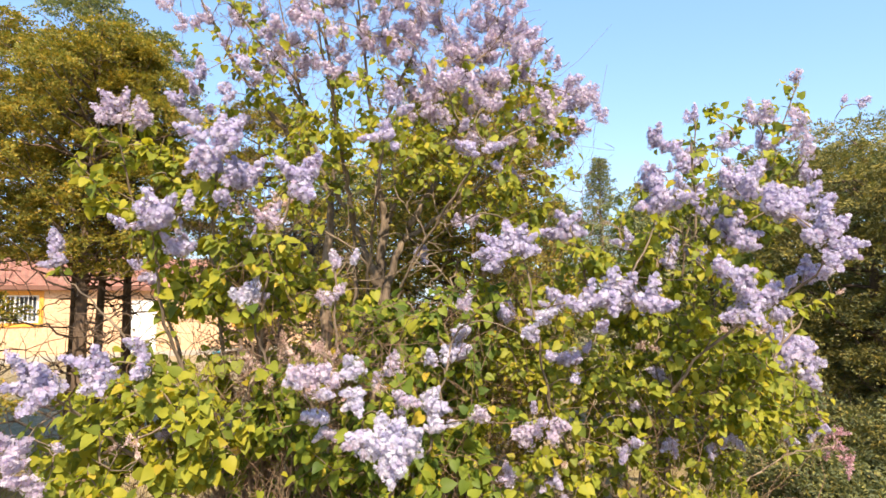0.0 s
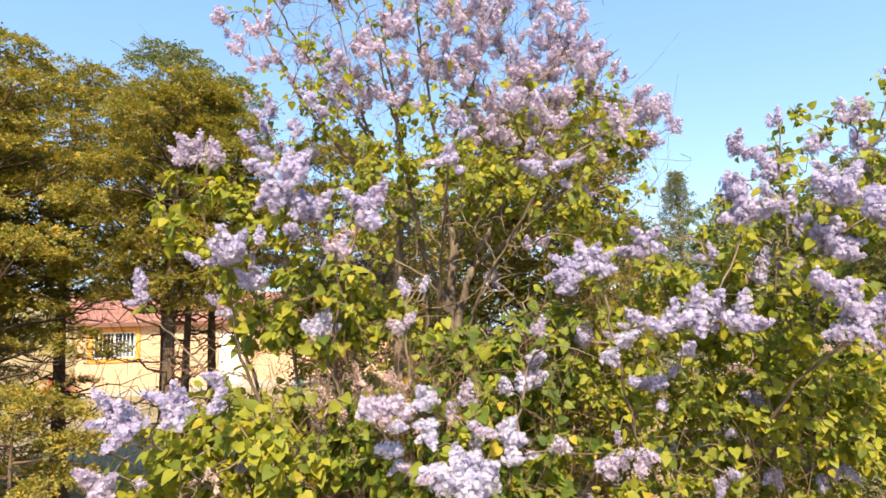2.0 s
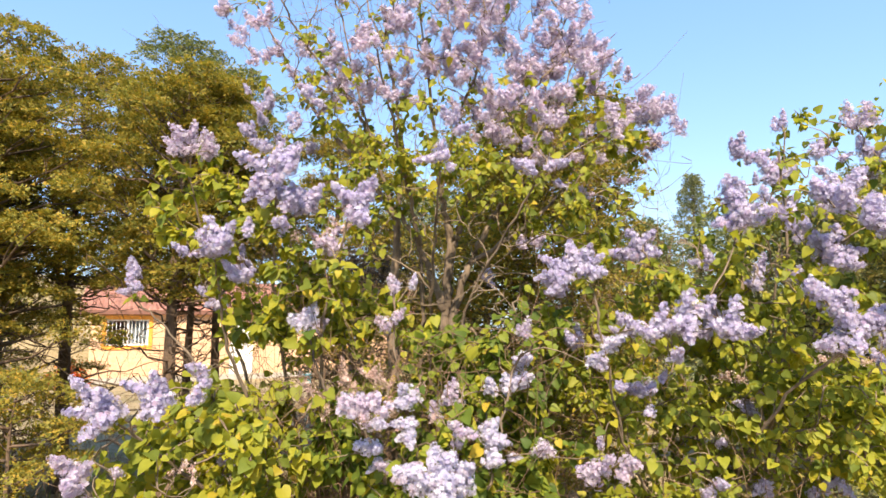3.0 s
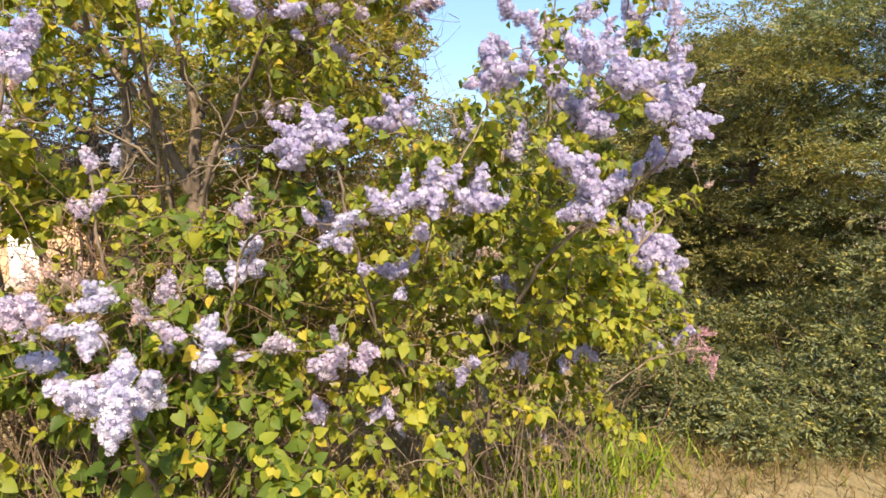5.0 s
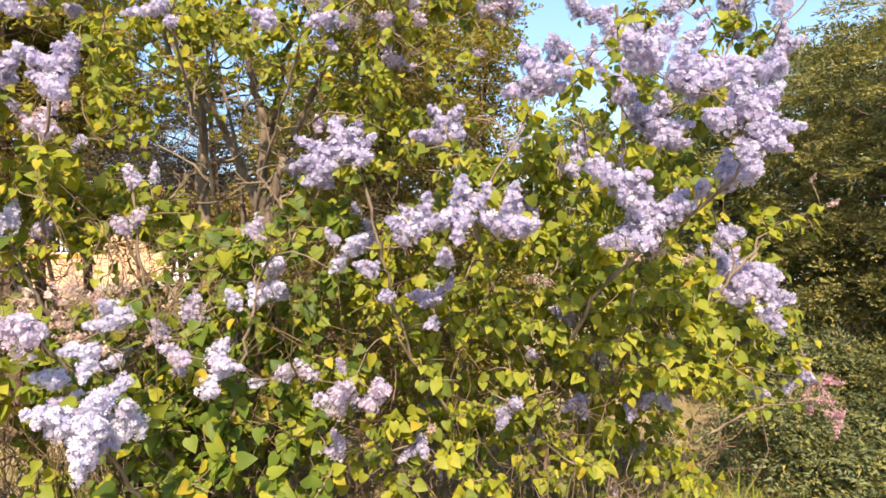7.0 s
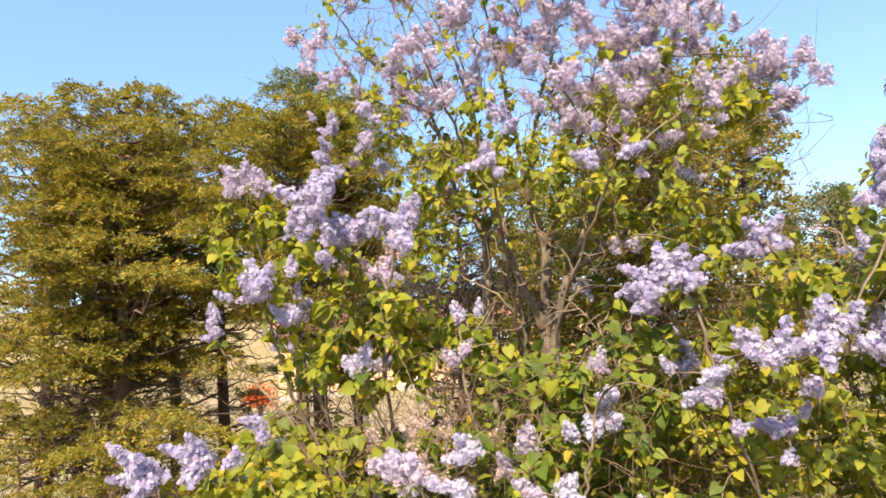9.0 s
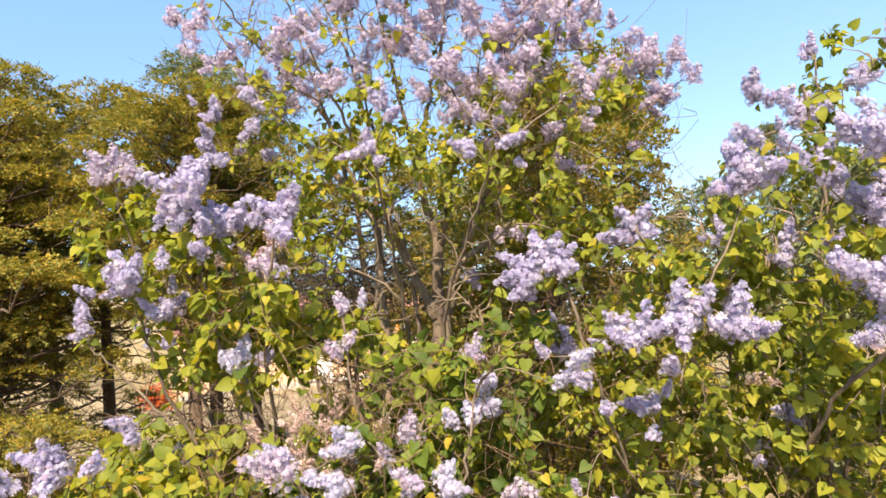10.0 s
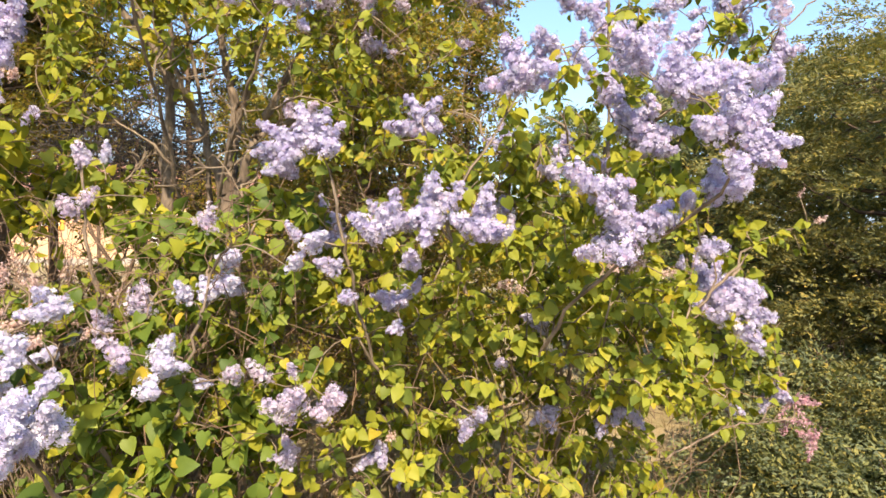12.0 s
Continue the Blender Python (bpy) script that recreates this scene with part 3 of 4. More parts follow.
lilac("lilac_shrub", "arching lilac shrub with pale mauve panicles and yellow-green leaves", 21, p,
      [("lilac", RIGHT_HIGH), ("lilac", RIGHT_FAR), ("lilac", RIGHT_LOW), ("pink", RIGHT_PINK), ("faded", RIGHT_FADED), ("bud", RIGHT_BUD)],
      [(0.85, 3.95, 1.40, 0.75, 0.35, 0.50, 190), (1.50, 4.25, 1.05, 0.75, 0.35, 0.55, 190), (0.60, 3.85, 1.00, 0.60, 0.30, 0.42, 85), (1.45, 3.85, 2.05, 0.50, 0.40, 0.45, 130),
       (1.85, 4.20, 2.50, 0.45, 0.30, 0.45, 85), (2.10, 4.55, 1.00, 0.45, 0.30, 0.45, 90), (1.30, 4.30, 0.50, 0.65, 0.30, 0.40, 40), (0.40, 3.60, 0.55, 0.40, 0.25, 0.30, 26),
       (0.90, 4.55, 1.10, 0.90, 0.30, 0.80, 170), (1.60, 4.65, 1.30, 0.60, 0.30, 0.90, 110), (2.25, 4.30, 1.50, 0.25, 0.15, 0.16, 14), (2.30, 4.50, 0.72, 0.28, 0.18, 0.18, 26), (1.55, 4.05, 0.38, 0.45, 0.2, 0.2, 40), (0.95, 3.80, 0.62, 0.5, 0.2, 0.25, 45), (0.45, 3.45, 0.45, 0.4, 0.2, 0.3, 30), (1.30, 3.62, 1.72, 0.5, 0.25, 0.3, 90), (0.95, 3.75, 1.95, 0.45, 0.25, 0.2, 50), (2.16, 4.17, 2.72, 0.14, 0.1, 0.3, 20), (1.50, 3.72, 1.15, 0.45, 0.18, 0.32, 100)],
      0.058, (0.9, 2.4, 1.3), (0.1, 1.9, 3.7, 4.4, 70, 0.8),
      [("lilac", 1.55, 3.50, 2.15, 0.40, 0.40, 0.32, 5), ("pink", 2.00, 4.05, 2.50, 0.45, 0.25, 0.32, 9), ("lilac", 1.35, 3.95, 2.40, 0.25, 0.2, 0.3, 5)],
      (), [(0.9, 4.0, 0.45, 1.0, 0.4, 0.6, 500), (1.0, 4.1, 1.2, 0.8, 0.4, 0.6, 260)], shoots=[(-0.1, 1.6, 3.55, 4.2, 60, 0.85)], leaf=(LEAF_FRESH, FRESH_LEAF_MESH))

# front shrub with the largest, whitest heads
p = Plant(22)
p.stem([(-0.35, 3.70, G), (-0.35, 3.45, 0.5), (-0.38, 3.15, 0.9), (-0.42, 2.98, 1.15)], 0.014, 0.005)
p.stem([(-0.45, 3.75, G), (-0.60, 3.50, 0.6), (-0.62, 3.20, 1.0), (-0.66, 3.02, 1.22)], 0.014, 0.005)
p.stem([(-0.30, 3.65, G), (-0.20, 3.40, 0.5), (-0.12, 3.30, 0.9), (0.00, 3.32, 1.40)], 0.015, 0.005)
p.stem([(-0.40, 3.80, G), (-0.50, 3.65, 0.8), (-0.62, 3.55, 1.4), (-0.62, 3.50, 1.80)], 0.015, 0.005)
p.stem([(-0.32, 3.60, G), (-0.28, 3.20, 0.4), (-0.26, 2.90, 0.75), (-0.24, 2.72, 0.98)], 0.012, 0.005)
p.stem([(-0.50, 3.75, G), (-0.75, 3.55, 0.8), (-0.92, 3.35, 1.3), (-1.00, 3.27, 1.60)], 0.013, 0.005)
FRONT = [(-0.41, 2.89, 1.19, 2), (-0.59, 2.97, 1.10, 2), (-0.70, 3.02, 1.26, 2), (-0.47, 3.12, 1.29, 2), (-0.16, 2.72, 1.04, 2), (-0.25, 2.66, 1.03, 7), (-0.08, 3.17, 1.12, 3),
         (0.00, 3.35, 1.35, 2), (0.05, 3.37, 1.45, 2), (0.37, 3.15, 1.47, 1), (-1.00, 3.25, 1.66, 2), (-0.62, 3.50, 1.84, 1)]
FRONT_PINK = [(-0.21, 3.09, 1.16, 2), (-0.30, 3.37, 1.30, 1), (0.07, 3.15, 1.61, 1), (0.13, 3.22, 1.07, 1), (-0.58, 2.78, 1.30, 2), (-0.62, 3.50, 1.84, 1), (-0.63, 3.50, 1.65, 2), (-0.40, 2.85, 1.03, 2)]
FRONT_FADED = [(-0.55, 3.15, 1.32, 3), (-0.62, 3.10, 1.40, 2), (-0.35, 3.15, 1.20, 1)]
lilac("lilac_shrub", "low lilac shrub in front with large near-white flower heads", 22, p,
      [("white", FRONT), ("pink", FRONT_PINK), ("faded", FRONT_FADED)],
      [(-0.50, 3.35, 1.05, 0.45, 0.30, 0.35, 80), (-0.20, 3.40, 0.62, 0.55, 0.35, 0.40, 45), (-0.05, 3.70, 1.55, 0.45, 0.30, 0.35, 80), (-0.10, 3.50, 1.05, 0.40, 0.25, 0.35, 80), (-0.40, 3.95, 0.90, 0.65, 0.30, 0.70, 120), (-0.80, 3.50, 0.75, 0.45, 0.25, 0.45, 110), (-0.05, 3.20, 0.50, 0.45, 0.25, 0.28, 60), (-0.42, 3.75, 1.42, 0.28, 0.20, 0.24, 50)],
      0.070, (-0.2, 2.0, 1.0), (-0.9, 0.2, 3.3, 4.0, 110, 0.9), [("faded", -0.72, 3.40, 1.28, 0.38, 0.22, 0.20, 18)], (),
      [(-0.60, 3.7, 0.7, 0.75, 0.45, 0.85, 1500), (-0.35, 3.6, 1.5, 0.5, 0.35, 0.4, 200)], shoots=[(-1.15, -0.6, 3.35, 3.8, 90, 1.25)], leaf=(LEAF_GREEN, GREEN_LEAF_MESH))

# left-hand shrub
p = Plant(23)
p.stem([(-0.95, 3.90, G), (-1.05, 3.70, 0.8), (-1.00, 3.45, 1.6), (-0.80, 3.28, 2.15)], 0.018, 0.006)
p.stem([(-1.00, 3.95, G), (-1.20, 3.75, 0.9), (-1.25, 3.45, 1.7), (-1.15, 3.20, 2.30)], 0.018, 0.006)
p.stem([(-1.05, 3.90, G), (-1.35, 3.60, 0.9), (-1.45, 3.30, 1.6), (-1.42, 3.12, 1.95)], 0.016, 0.005)
p.stem([(-1.05, 4.00, G), (-1.50, 3.85, 1.1), (-1.70, 3.55, 2.0), (-1.74, 3.36, 2.55)], 0.016, 0.004)
p.stem([(-1.00, 3.85, G), (-1.30, 3.40, 0.6), (-1.45, 2.95, 1.0), (-1.55, 2.68, 1.22)], 0.014, 0.005)
p.stem([(-1.05, 3.95, G), (-1.60, 3.70, 1.2), (-1.95, 3.60, 1.6), (-2.15, 3.56, 1.80)], 0.012, 0.004)
LEFT = [(-0.74, 3.23, 2.24, 5), (-1.03, 3.29, 2.26, 3), (-1.13, 3.12, 2.38, 7), (-1.05, 3.15, 2.22, 2), (-1.38, 3.73, 2.24, 1), (-1.20, 3.75, 2.35, 2), (-1.36, 3.03, 2.02, 5), (-1.29, 3.13, 1.88, 2),
        (-1.44, 3.40, 1.92, 2), (-1.60, 3.50, 1.75, 2), (-1.05, 3.35, 1.68, 1), (-2.18, 3.55, 1.85, 2), (-1.44, 3.09, 1.39, 2), (-1.60, 2.60, 1.29, 5), (-1.42, 2.70, 1.33, 4)]
LEFT_PINK = [(-0.95, 3.40, 2.05, 3), (-1.74, 3.32, 2.63, 3), (-1.62, 3.35, 2.58, 2), (-1.60, 2.50, 1.07, 3), (-1.50, 2.45, 0.95, 2), (-1.32, 3.20, 1.00, 2)]
LEFT_FADED = [(-1.00, 3.40, 2.10, 2), (-1.34, 2.80, 1.01, 2), (-0.90, 3.45, 2.15, 2)]
lilac("lilac_shrub", "lilac shrub with mauve heads beside the conifers", 23, p,
      [("lilac", LEFT), ("pink", LEFT_PINK), ("faded", LEFT_FADED)],
      [(-1.30, 3.48, 1.90, 0.42, 0.32, 0.45, 120), (-1.38, 3.00, 1.00, 0.45, 0.40, 0.30, 170), (-1.55, 3.45, 1.15, 0.45, 0.25, 0.30, 80), (-1.0, 3.5, 1.35, 0.35, 0.25, 0.30, 50), (-1.72, 3.42, 2.35, 0.26, 0.22, 0.35, 50), (-1.00, 3.40, 1.75, 0.30, 0.30, 0.30, 50), (-1.10, 3.75, 1.70, 0.55, 0.30, 0.12, 70), (-0.75, 3.95, 1.80, 0.45, 0.25, 0.16, 60)],
      0.068, (-1.3, 2.0, 1.5), (-1.4, -0.6, 3.5, 4.1, 50, 1.0), (), (),
      [(-1.1, 3.6, 0.7, 0.55, 0.4, 0.75, 850), (-1.0, 3.6, 1.7, 0.4, 0.3, 0.4, 160)])

# taller, tree-like lilac behind, with several crooked stems
p = Plant(24)
p.stem([(-0.86, 4.60, G), (-0.90, 4.60, 0.9), (-0.88, 4.60, 1.85), (-0.85, 4.60, 2.42), (-1.19, 4.50, 2.85), (-1.46, 4.40, 3.20), (-1.80, 4.25, 3.90)], 0.0532, 0.006)
p.stem([(-0.86, 4.60, 2.30), (-0.78, 4.45, 2.85), (-0.86, 4.35, 3.45), (-1.08, 4.25, 4.10)], 0.01976, 0.005)
p.stem([(-1.00, 4.53, 2.62), (-1.06, 4.40, 3.10), (-1.42, 4.25, 3.55), (-1.62, 4.05, 3.95)], 0.0152, 0.005)
p.stem([(-0.55, 4.62, G), (-0.54, 4.62, 0.9), (-0.52, 4.60, 1.80), (-0.47, 4.60, 2.20), (-0.52, 4.55, 2.45), (-0.56, 4.45, 3.00), (-0.66, 4.30, 3.95)], 0.0646, 0.006)
p.stem([(-0.47, 4.60, 2.16), (-0.38, 4.58, 2.38), (-0.30, 4.50, 2.62), (-0.10, 4.40, 2.92), (0.12, 4.42, 3.20), (0.48, 4.48, 3.60)], 0.02736, 0.005)
p.stem([(-0.53, 4.58, 1.74), (-0.62, 4.54, 2.02), (-0.70, 4.52, 2.22), (-0.90, 4.45, 2.53), (-1.02, 4.30, 3.05), (-1.22, 4.22, 3.95)], 0.0304, 0.005)
p.stem([(-0.44, 4.60, G), (-0.47, 4.57, 0.9), (-0.48, 4.56, 1.65), (-0.34, 4.56, 2.08), (-0.10, 4.50, 2.47), (0.20, 4.48, 2.90), (0.42, 4.50, 3.45)], 0.05016, 0.006)
p.stem([(-0.34, 4.57, 2.05), (0.05, 4.70, 2.32), (0.44, 4.78, 2.70), (0.88, 4.82, 3.12)], 0.01976, 0.004)
p.stem([(-0.53, 4.53, 2.52), (-0.40, 4.42, 3.00), (-0.22, 4.35, 3.40), (-0.20, 4.35, 3.85)], 0.01824, 0.005)
p.stem([(-0.50, 4.55, G), (-0.50, 4.35, 1.2), (-0.25, 3.95, 1.85), (0.10, 3.55, 2.30)], 0.01824, 0.006)
p.stem([(-0.58, 4.55, G), (-0.60, 4.40, 1.2), (-0.48, 3.90, 1.95), (-0.35, 3.40, 2.40)], 0.01824, 0.006)
p.stem([(-0.68, 4.50, 2.18), (-0.70, 4.20, 2.55), (-0.72, 3.85, 2.90), (-0.75, 3.55, 3.20)], 0.01672, 0.005)
p.stem([(-0.75, 4.72, G), (-0.72, 4.75, 1.1), (-0.70, 4.75, 2.00), (-0.80, 4.65, 2.70), (-0.92, 4.45, 3.80)], 0.02584, 0.005)
TREE_LIGHT = [(-0.34, 3.26, 2.45, 3), (0.07, 3.27, 2.38, 2), (0.24, 3.48, 2.43, 2), (-0.24, 3.34, 2.63, 2), (0.09, 3.52, 2.58, 1), (-0.19, 4.23, 1.93, 2), (-1.15, 3.90, 2.05, 2), (-1.26, 3.85, 3.08, 2), (-1.59, 3.98, 3.07, 3)]
TREE_PINK = [(-1.62, 3.90, 3.60, 4), (-0.74, 3.40, 3.14, 3), (-0.70, 3.72, 2.97, 2), (0.00, 3.40, 2.78, 3), (0.25, 3.69, 2.74, 3), (0.36, 4.27, 2.50, 2), (0.57, 3.60, 2.66, 3), (0.87, 4.82, 3.19, 4),
             (0.95, 4.83, 2.95, 3), (0.78, 5.05, 2.70, 1), (0.04, 4.00, 2.10, 2), (-1.81, 4.30, 3.55, 3), (-2.10, 4.30, 3.95, 3), (-1.24, 4.20, 4.02, 4), (-0.10, 4.40, 3.75, 4),
             (0.24, 4.50, 3.36, 4), (0.36, 4.50, 3.53, 3), (-0.70, 4.00, 3.56, 4), (0.10, 4.30, 3.30, 4), (-0.40, 4.20, 3.40, 3), (0.15, 4.40, 3.00, 4), (-1.00, 4.20, 3.60, 3), (-0.55, 4.30, 4.05, 4)]
lilac("lilac_tree", "tall old lilac with crooked grey stems and pale pink flower heads", 24, p,
      [("lilac", TREE_LIGHT), ("pink", TREE_PINK)],
      [(-0.60, 4.10, 2.35, 0.80, 0.45, 0.45, 120), (0.40, 4.20, 2.45, 0.50, 0.45, 0.50, 60), (-0.60, 4.15, 3.30, 1.10, 0.45, 0.60, 110), (0.30, 4.25, 3.00, 0.65, 0.40, 0.50, 55), (-0.9, 4.2, 3.9, 0.9, 0.35, 0.4, 50), (0.15, 4.00, 2.05, 0.50, 0.40, 0.35, 60), (0.05, 3.9, 1.3, 0.5, 0.4, 0.45, 50), (-0.5, 4.95, 0.8, 0.9, 0.25, 0.7, 90), (-0.85, 4.25, 1.35, 0.40, 0.25, 0.30, 60), (0.15, 4.2, 2.75, 0.60, 0.40, 0.45, 45), (-0.6, 4.1, 2.95, 0.95, 0.40, 0.40, 100), (-0.55, 3.85, 2.45, 0.55, 0.25, 0.30, 60), (0.55, 4.5, 2.95, 0.40, 0.30, 0.35, 30)],
      0.057, (-0.3, 2.0, 2.4), None,
      [("pink", 0.34, 4.50, 3.38, 0.34, 0.28, 0.28, 34), ("pink", -0.25, 4.20, 3.45, 0.75, 0.40, 0.45, 34), ("pink", -1.0, 4.20, 3.75, 1.05, 0.40, 0.65, 88), ("pink", 0.00, 4.30, 3.45, 0.58, 0.40, 0.55, 84), ("pink", 0.30, 4.20, 2.95, 0.60, 0.45, 0.35, 36), ("pink", 0.88, 4.80, 3.06, 0.32, 0.22, 0.22, 30), ("lilac", -1.50, 4.10, 3.20, 0.45, 0.30, 0.45, 14)],
      [(-0.55, 4.25, 2.7, 0.9, 0.4, 0.9, 70), (0.1, 4.4, 2.8, 0.5, 0.3, 0.9, 34), (0.42, 4.5, 3.55, 0.28, 0.2, 0.55, 30), (-0.7, 4.2, 3.6, 1.0, 0.35, 0.8, 60)],
      [(-0.5, 4.6, 0.8, 1.1, 0.4, 0.9, 800), (-0.5, 4.75, 1.9, 0.9, 0.3, 0.5, 300), (0.5, 4.5, 2.2, 0.5, 0.4, 0.7, 260), (-0.5, 4.3, 3.0, 1.0, 0.4, 0.6, 420), (-0.7, 4.2, 3.8, 1.0, 0.35, 0.4, 200)], (0.105, 0.165))


# ---- conifers ----
SPRAYS = [spray_shape(k) for k in range(3)]
FINE_SPRAYS = [spray_shape(k + 7, 13, 0.5, 0.052) for k in range(3)]


def conifer(name, label, base, height, radius, bare, seed, mat, clumps=110, sprays=30, size=0.20, trunk=0.08, cone=0.5, lean=(0, 0), tuft=1.0, dead=13, flat=1.0, shapes=SPRAYS):
    """A conifer: straight tapering trunk, crooked limbs, and tufts of flat sprays at the limbs' ends with gaps between."""
    rng = np.random.default_rng(seed)
    root = tagged(new(name), label, "tree", "conifers")
    bx, by = base
    root.location = (bx, by, ground_height(bx, by) - 0.05)
    k = np.linspace(0, 1, 12)
    spine = np.stack([lean[0] * k**1.5 + 0.03 * np.sin(5 * k + seed), lean[1] * k**1.5 + 0.03 * np.cos(4 * k + seed), height * 0.97 * k], 1)
    v, f = tubes([(spine, trunk * (1 - 0.9 * k) * (1 + 0.5 * np.exp(-k * 18)))], 10)
    part("trunk", mesh_from("trunk", v, f), CONIFER_BARK, root, smooth=True)
    limbs, at, way, up, big = [], [], [], [], []
    for c in range(clumps):
        u = (c + rng.random()) / clumps
        z = height * (bare + (1 - bare) * u**0.9)
        reach = radius * (1 - u) ** cone * (0.35 + 0.65 * min(1, u * 4 + 0.45)) * (0.75 + 0.5 * noise.noise((seed, c * 0.37, 1.7)) + 0.25 * rng.random()) + 0.06
        ang = c * 2.399 + rng.normal() * 0.5
        inner = rng.random() ** 0.4
        s = np.array([np.interp(z * 0.92 - 0.2, spine[:, 2], spine[:, i]) for i in range(3)])
        s[2] = max(bare * height * 0.6, z - 0.25 * reach)
        e = np.array([s[0] + math.cos(ang) * reach * inner, s[1] + math.sin(ang) * reach * inner, z])
        p = bent(s, e, rng, 6, (math.cos(ang), math.sin(ang), 0.05), 0.02)
        limbs.append((p, np.linspace(0.010 + 0.012 * reach, 0.004, 6)))
        for _ in range(2):
            q = e + rng.normal(size=3) * 0.18
            limbs.append((bent(p[3], q, rng, 4, (0, 0, 0.2), 0.03), np.linspace(0.006, 0.002, 4)))
        # one flat pad of sprays, domed above and drooping at its rim
        wide = (0.22 + 0.15 * radius * (1 - 0.5 * u)) * rng.uniform(0.75, 1.3) * tuft
        turn, rim = rng.uniform(0, 6.283, sprays), np.sqrt(rng.uniform(0.02, 1, sprays))
        out = np.stack([np.cos(turn), np.sin(turn), np.zeros(sprays)], 1)
        ahead = np.array([math.cos(ang), math.sin(ang), 0.0])
        o = out * (rim * wide)[:, None] + ahead * wide * 0.25
        o[:, 2] += wide * ((0.30 - 0.42 * rim**2) * flat + rng.normal(size=sprays) * 0.10 * flat)
        at.append(e + o)
        way.append(out * 0.75 + ahead * 0.35 + np.outer(0.30 - 0.35 * rim, (0, 0, 1)) + rng.normal(size=(sprays, 3)) * 0.32)
        up.append(out * (0.75 * rim)[:, None] + ahead * 0.25 + (0, 0, 0.75) + rng.normal(size=(sprays, 3)) * 0.30)
        big.append(rng.uniform(0.65, 1.25, sprays) * size)
    if bare > 0.15:
        for c in range(dead):
            z = height * rng.uniform(0.25, 1.1) * bare
            ang = rng.uniform(0, 6.28)
            s = np.array([np.interp(z, spine[:, 2], spine[:, i]) for i in range(3)])
            far = radius * rng.uniform(0.3, 0.8)
            e = s + (math.cos(ang) * far, math.sin(ang) * far, rng.uniform(-0.2, 0.35))
            w = bent(s, e, rng, 7, (math.cos(ang), math.sin(ang), -0.05), 0.04)
            limbs.append((w, np.linspace(0.014, 0.004, 7)))
            for _ in range(3):
                q = w[rng.integers(2, 7)]
                limbs.append((bent(q, q + rng.normal(size=3) * 0.25, rng, 4, (0, 0, 0.1), 0.05), np.linspace(0.006, 0.002, 4)))
    v, f = tubes(limbs, 3)
    part("branching", mesh_from("branching", v, f), CONIFER_BARK, root, smooth=True)["kind"] = "stuff"
    at, way, up, big = (np.concatenate(a) for a in (at, way, up, big))
    kind = rng.integers(0, 3, len(at))
    vs, fs, n = [], [], 0
    for s, (tv, tf) in enumerate(shapes):
        w = kind == s
        v, f = scatter(tv, tf, frames(way[w], up[w]), big[w], at[w])
        vs.append(v)
        fs.append(f + n)
        n += len(v)
    part("crown", mesh_from("crown", np.concatenate(vs), np.concatenate(fs)), mat, root)["kind"] = "stuff"
    return root


BRONZED = "conifer with bronzed green sprays and a bare lower trunk"
for k, (b, h, r, bare, tr) in enumerate([((-3.50, 6.10), 4.55, 1.30, 0.47, 0.085), ((-3.65, 6.65), 4.5, 1.10, 0.52, 0.06), ((-5.00, 5.15), 4.7, 1.60, 0.36, 0.11), 
                                         ((-6.90, 6.40), 5.5, 1.7, 0.14, 0.12), ((-2.30, 7.60), 4.2, 1.15, 0.34, 0.08), ((-7.0, 7.6), 5.3, 1.6, 0.20, 0.1),
                                         ((-5.35, 6.90), 5.2, 1.4, 0.45, 0.09), ((-5.28, 5.50), 4.3, 1.1, 0.42, 0.075), ((-5.50, 5.08), 4.1, 1.0, 0.44, 0.06), ((-6.40, 5.30), 4.8, 1.5, 0.26, 0.10)]):
    conifer("conifer_tree", BRONZED, b, h, r, bare, 40 + k, NEEDLE_BROWN, 72, 88, 0.125, tr, 0.40, (0, 0), 0.58, 60 if k == 4 else 34, 0.72)
for k, (b, h, r) in enumerate([((-4.75, 7.90), 5.85, 1.0), ((-3.95, 7.70), 5.25, 0.85)]):
    conifer("conifer_tree", "blue-green conifer with a ragged thin top among bronzed ones", b, h, r, 0.45, 57 + k, NEEDLE_GREEN, 60, 60, 0.15, 0.07, 0.5, (0.1, 0), 0.8)
for k, (b, h, r) in enumerate([((-4.75, 4.85), 1.50, 0.95), ((-5.9, 4.7), 1.5, 1.1), ((-4.05, 4.75), 1.45, 0.72)]):
    conifer("conifer_bush", "low sparse conifer with bronzed sprays and bare stems in dry grass", b, h, r, 0.3, 61 + k, NEEDLE_BROWN, 15, 75, 0.125, 0.03, 0.3, (0.15, 0), 0.85, 13, 0.6)


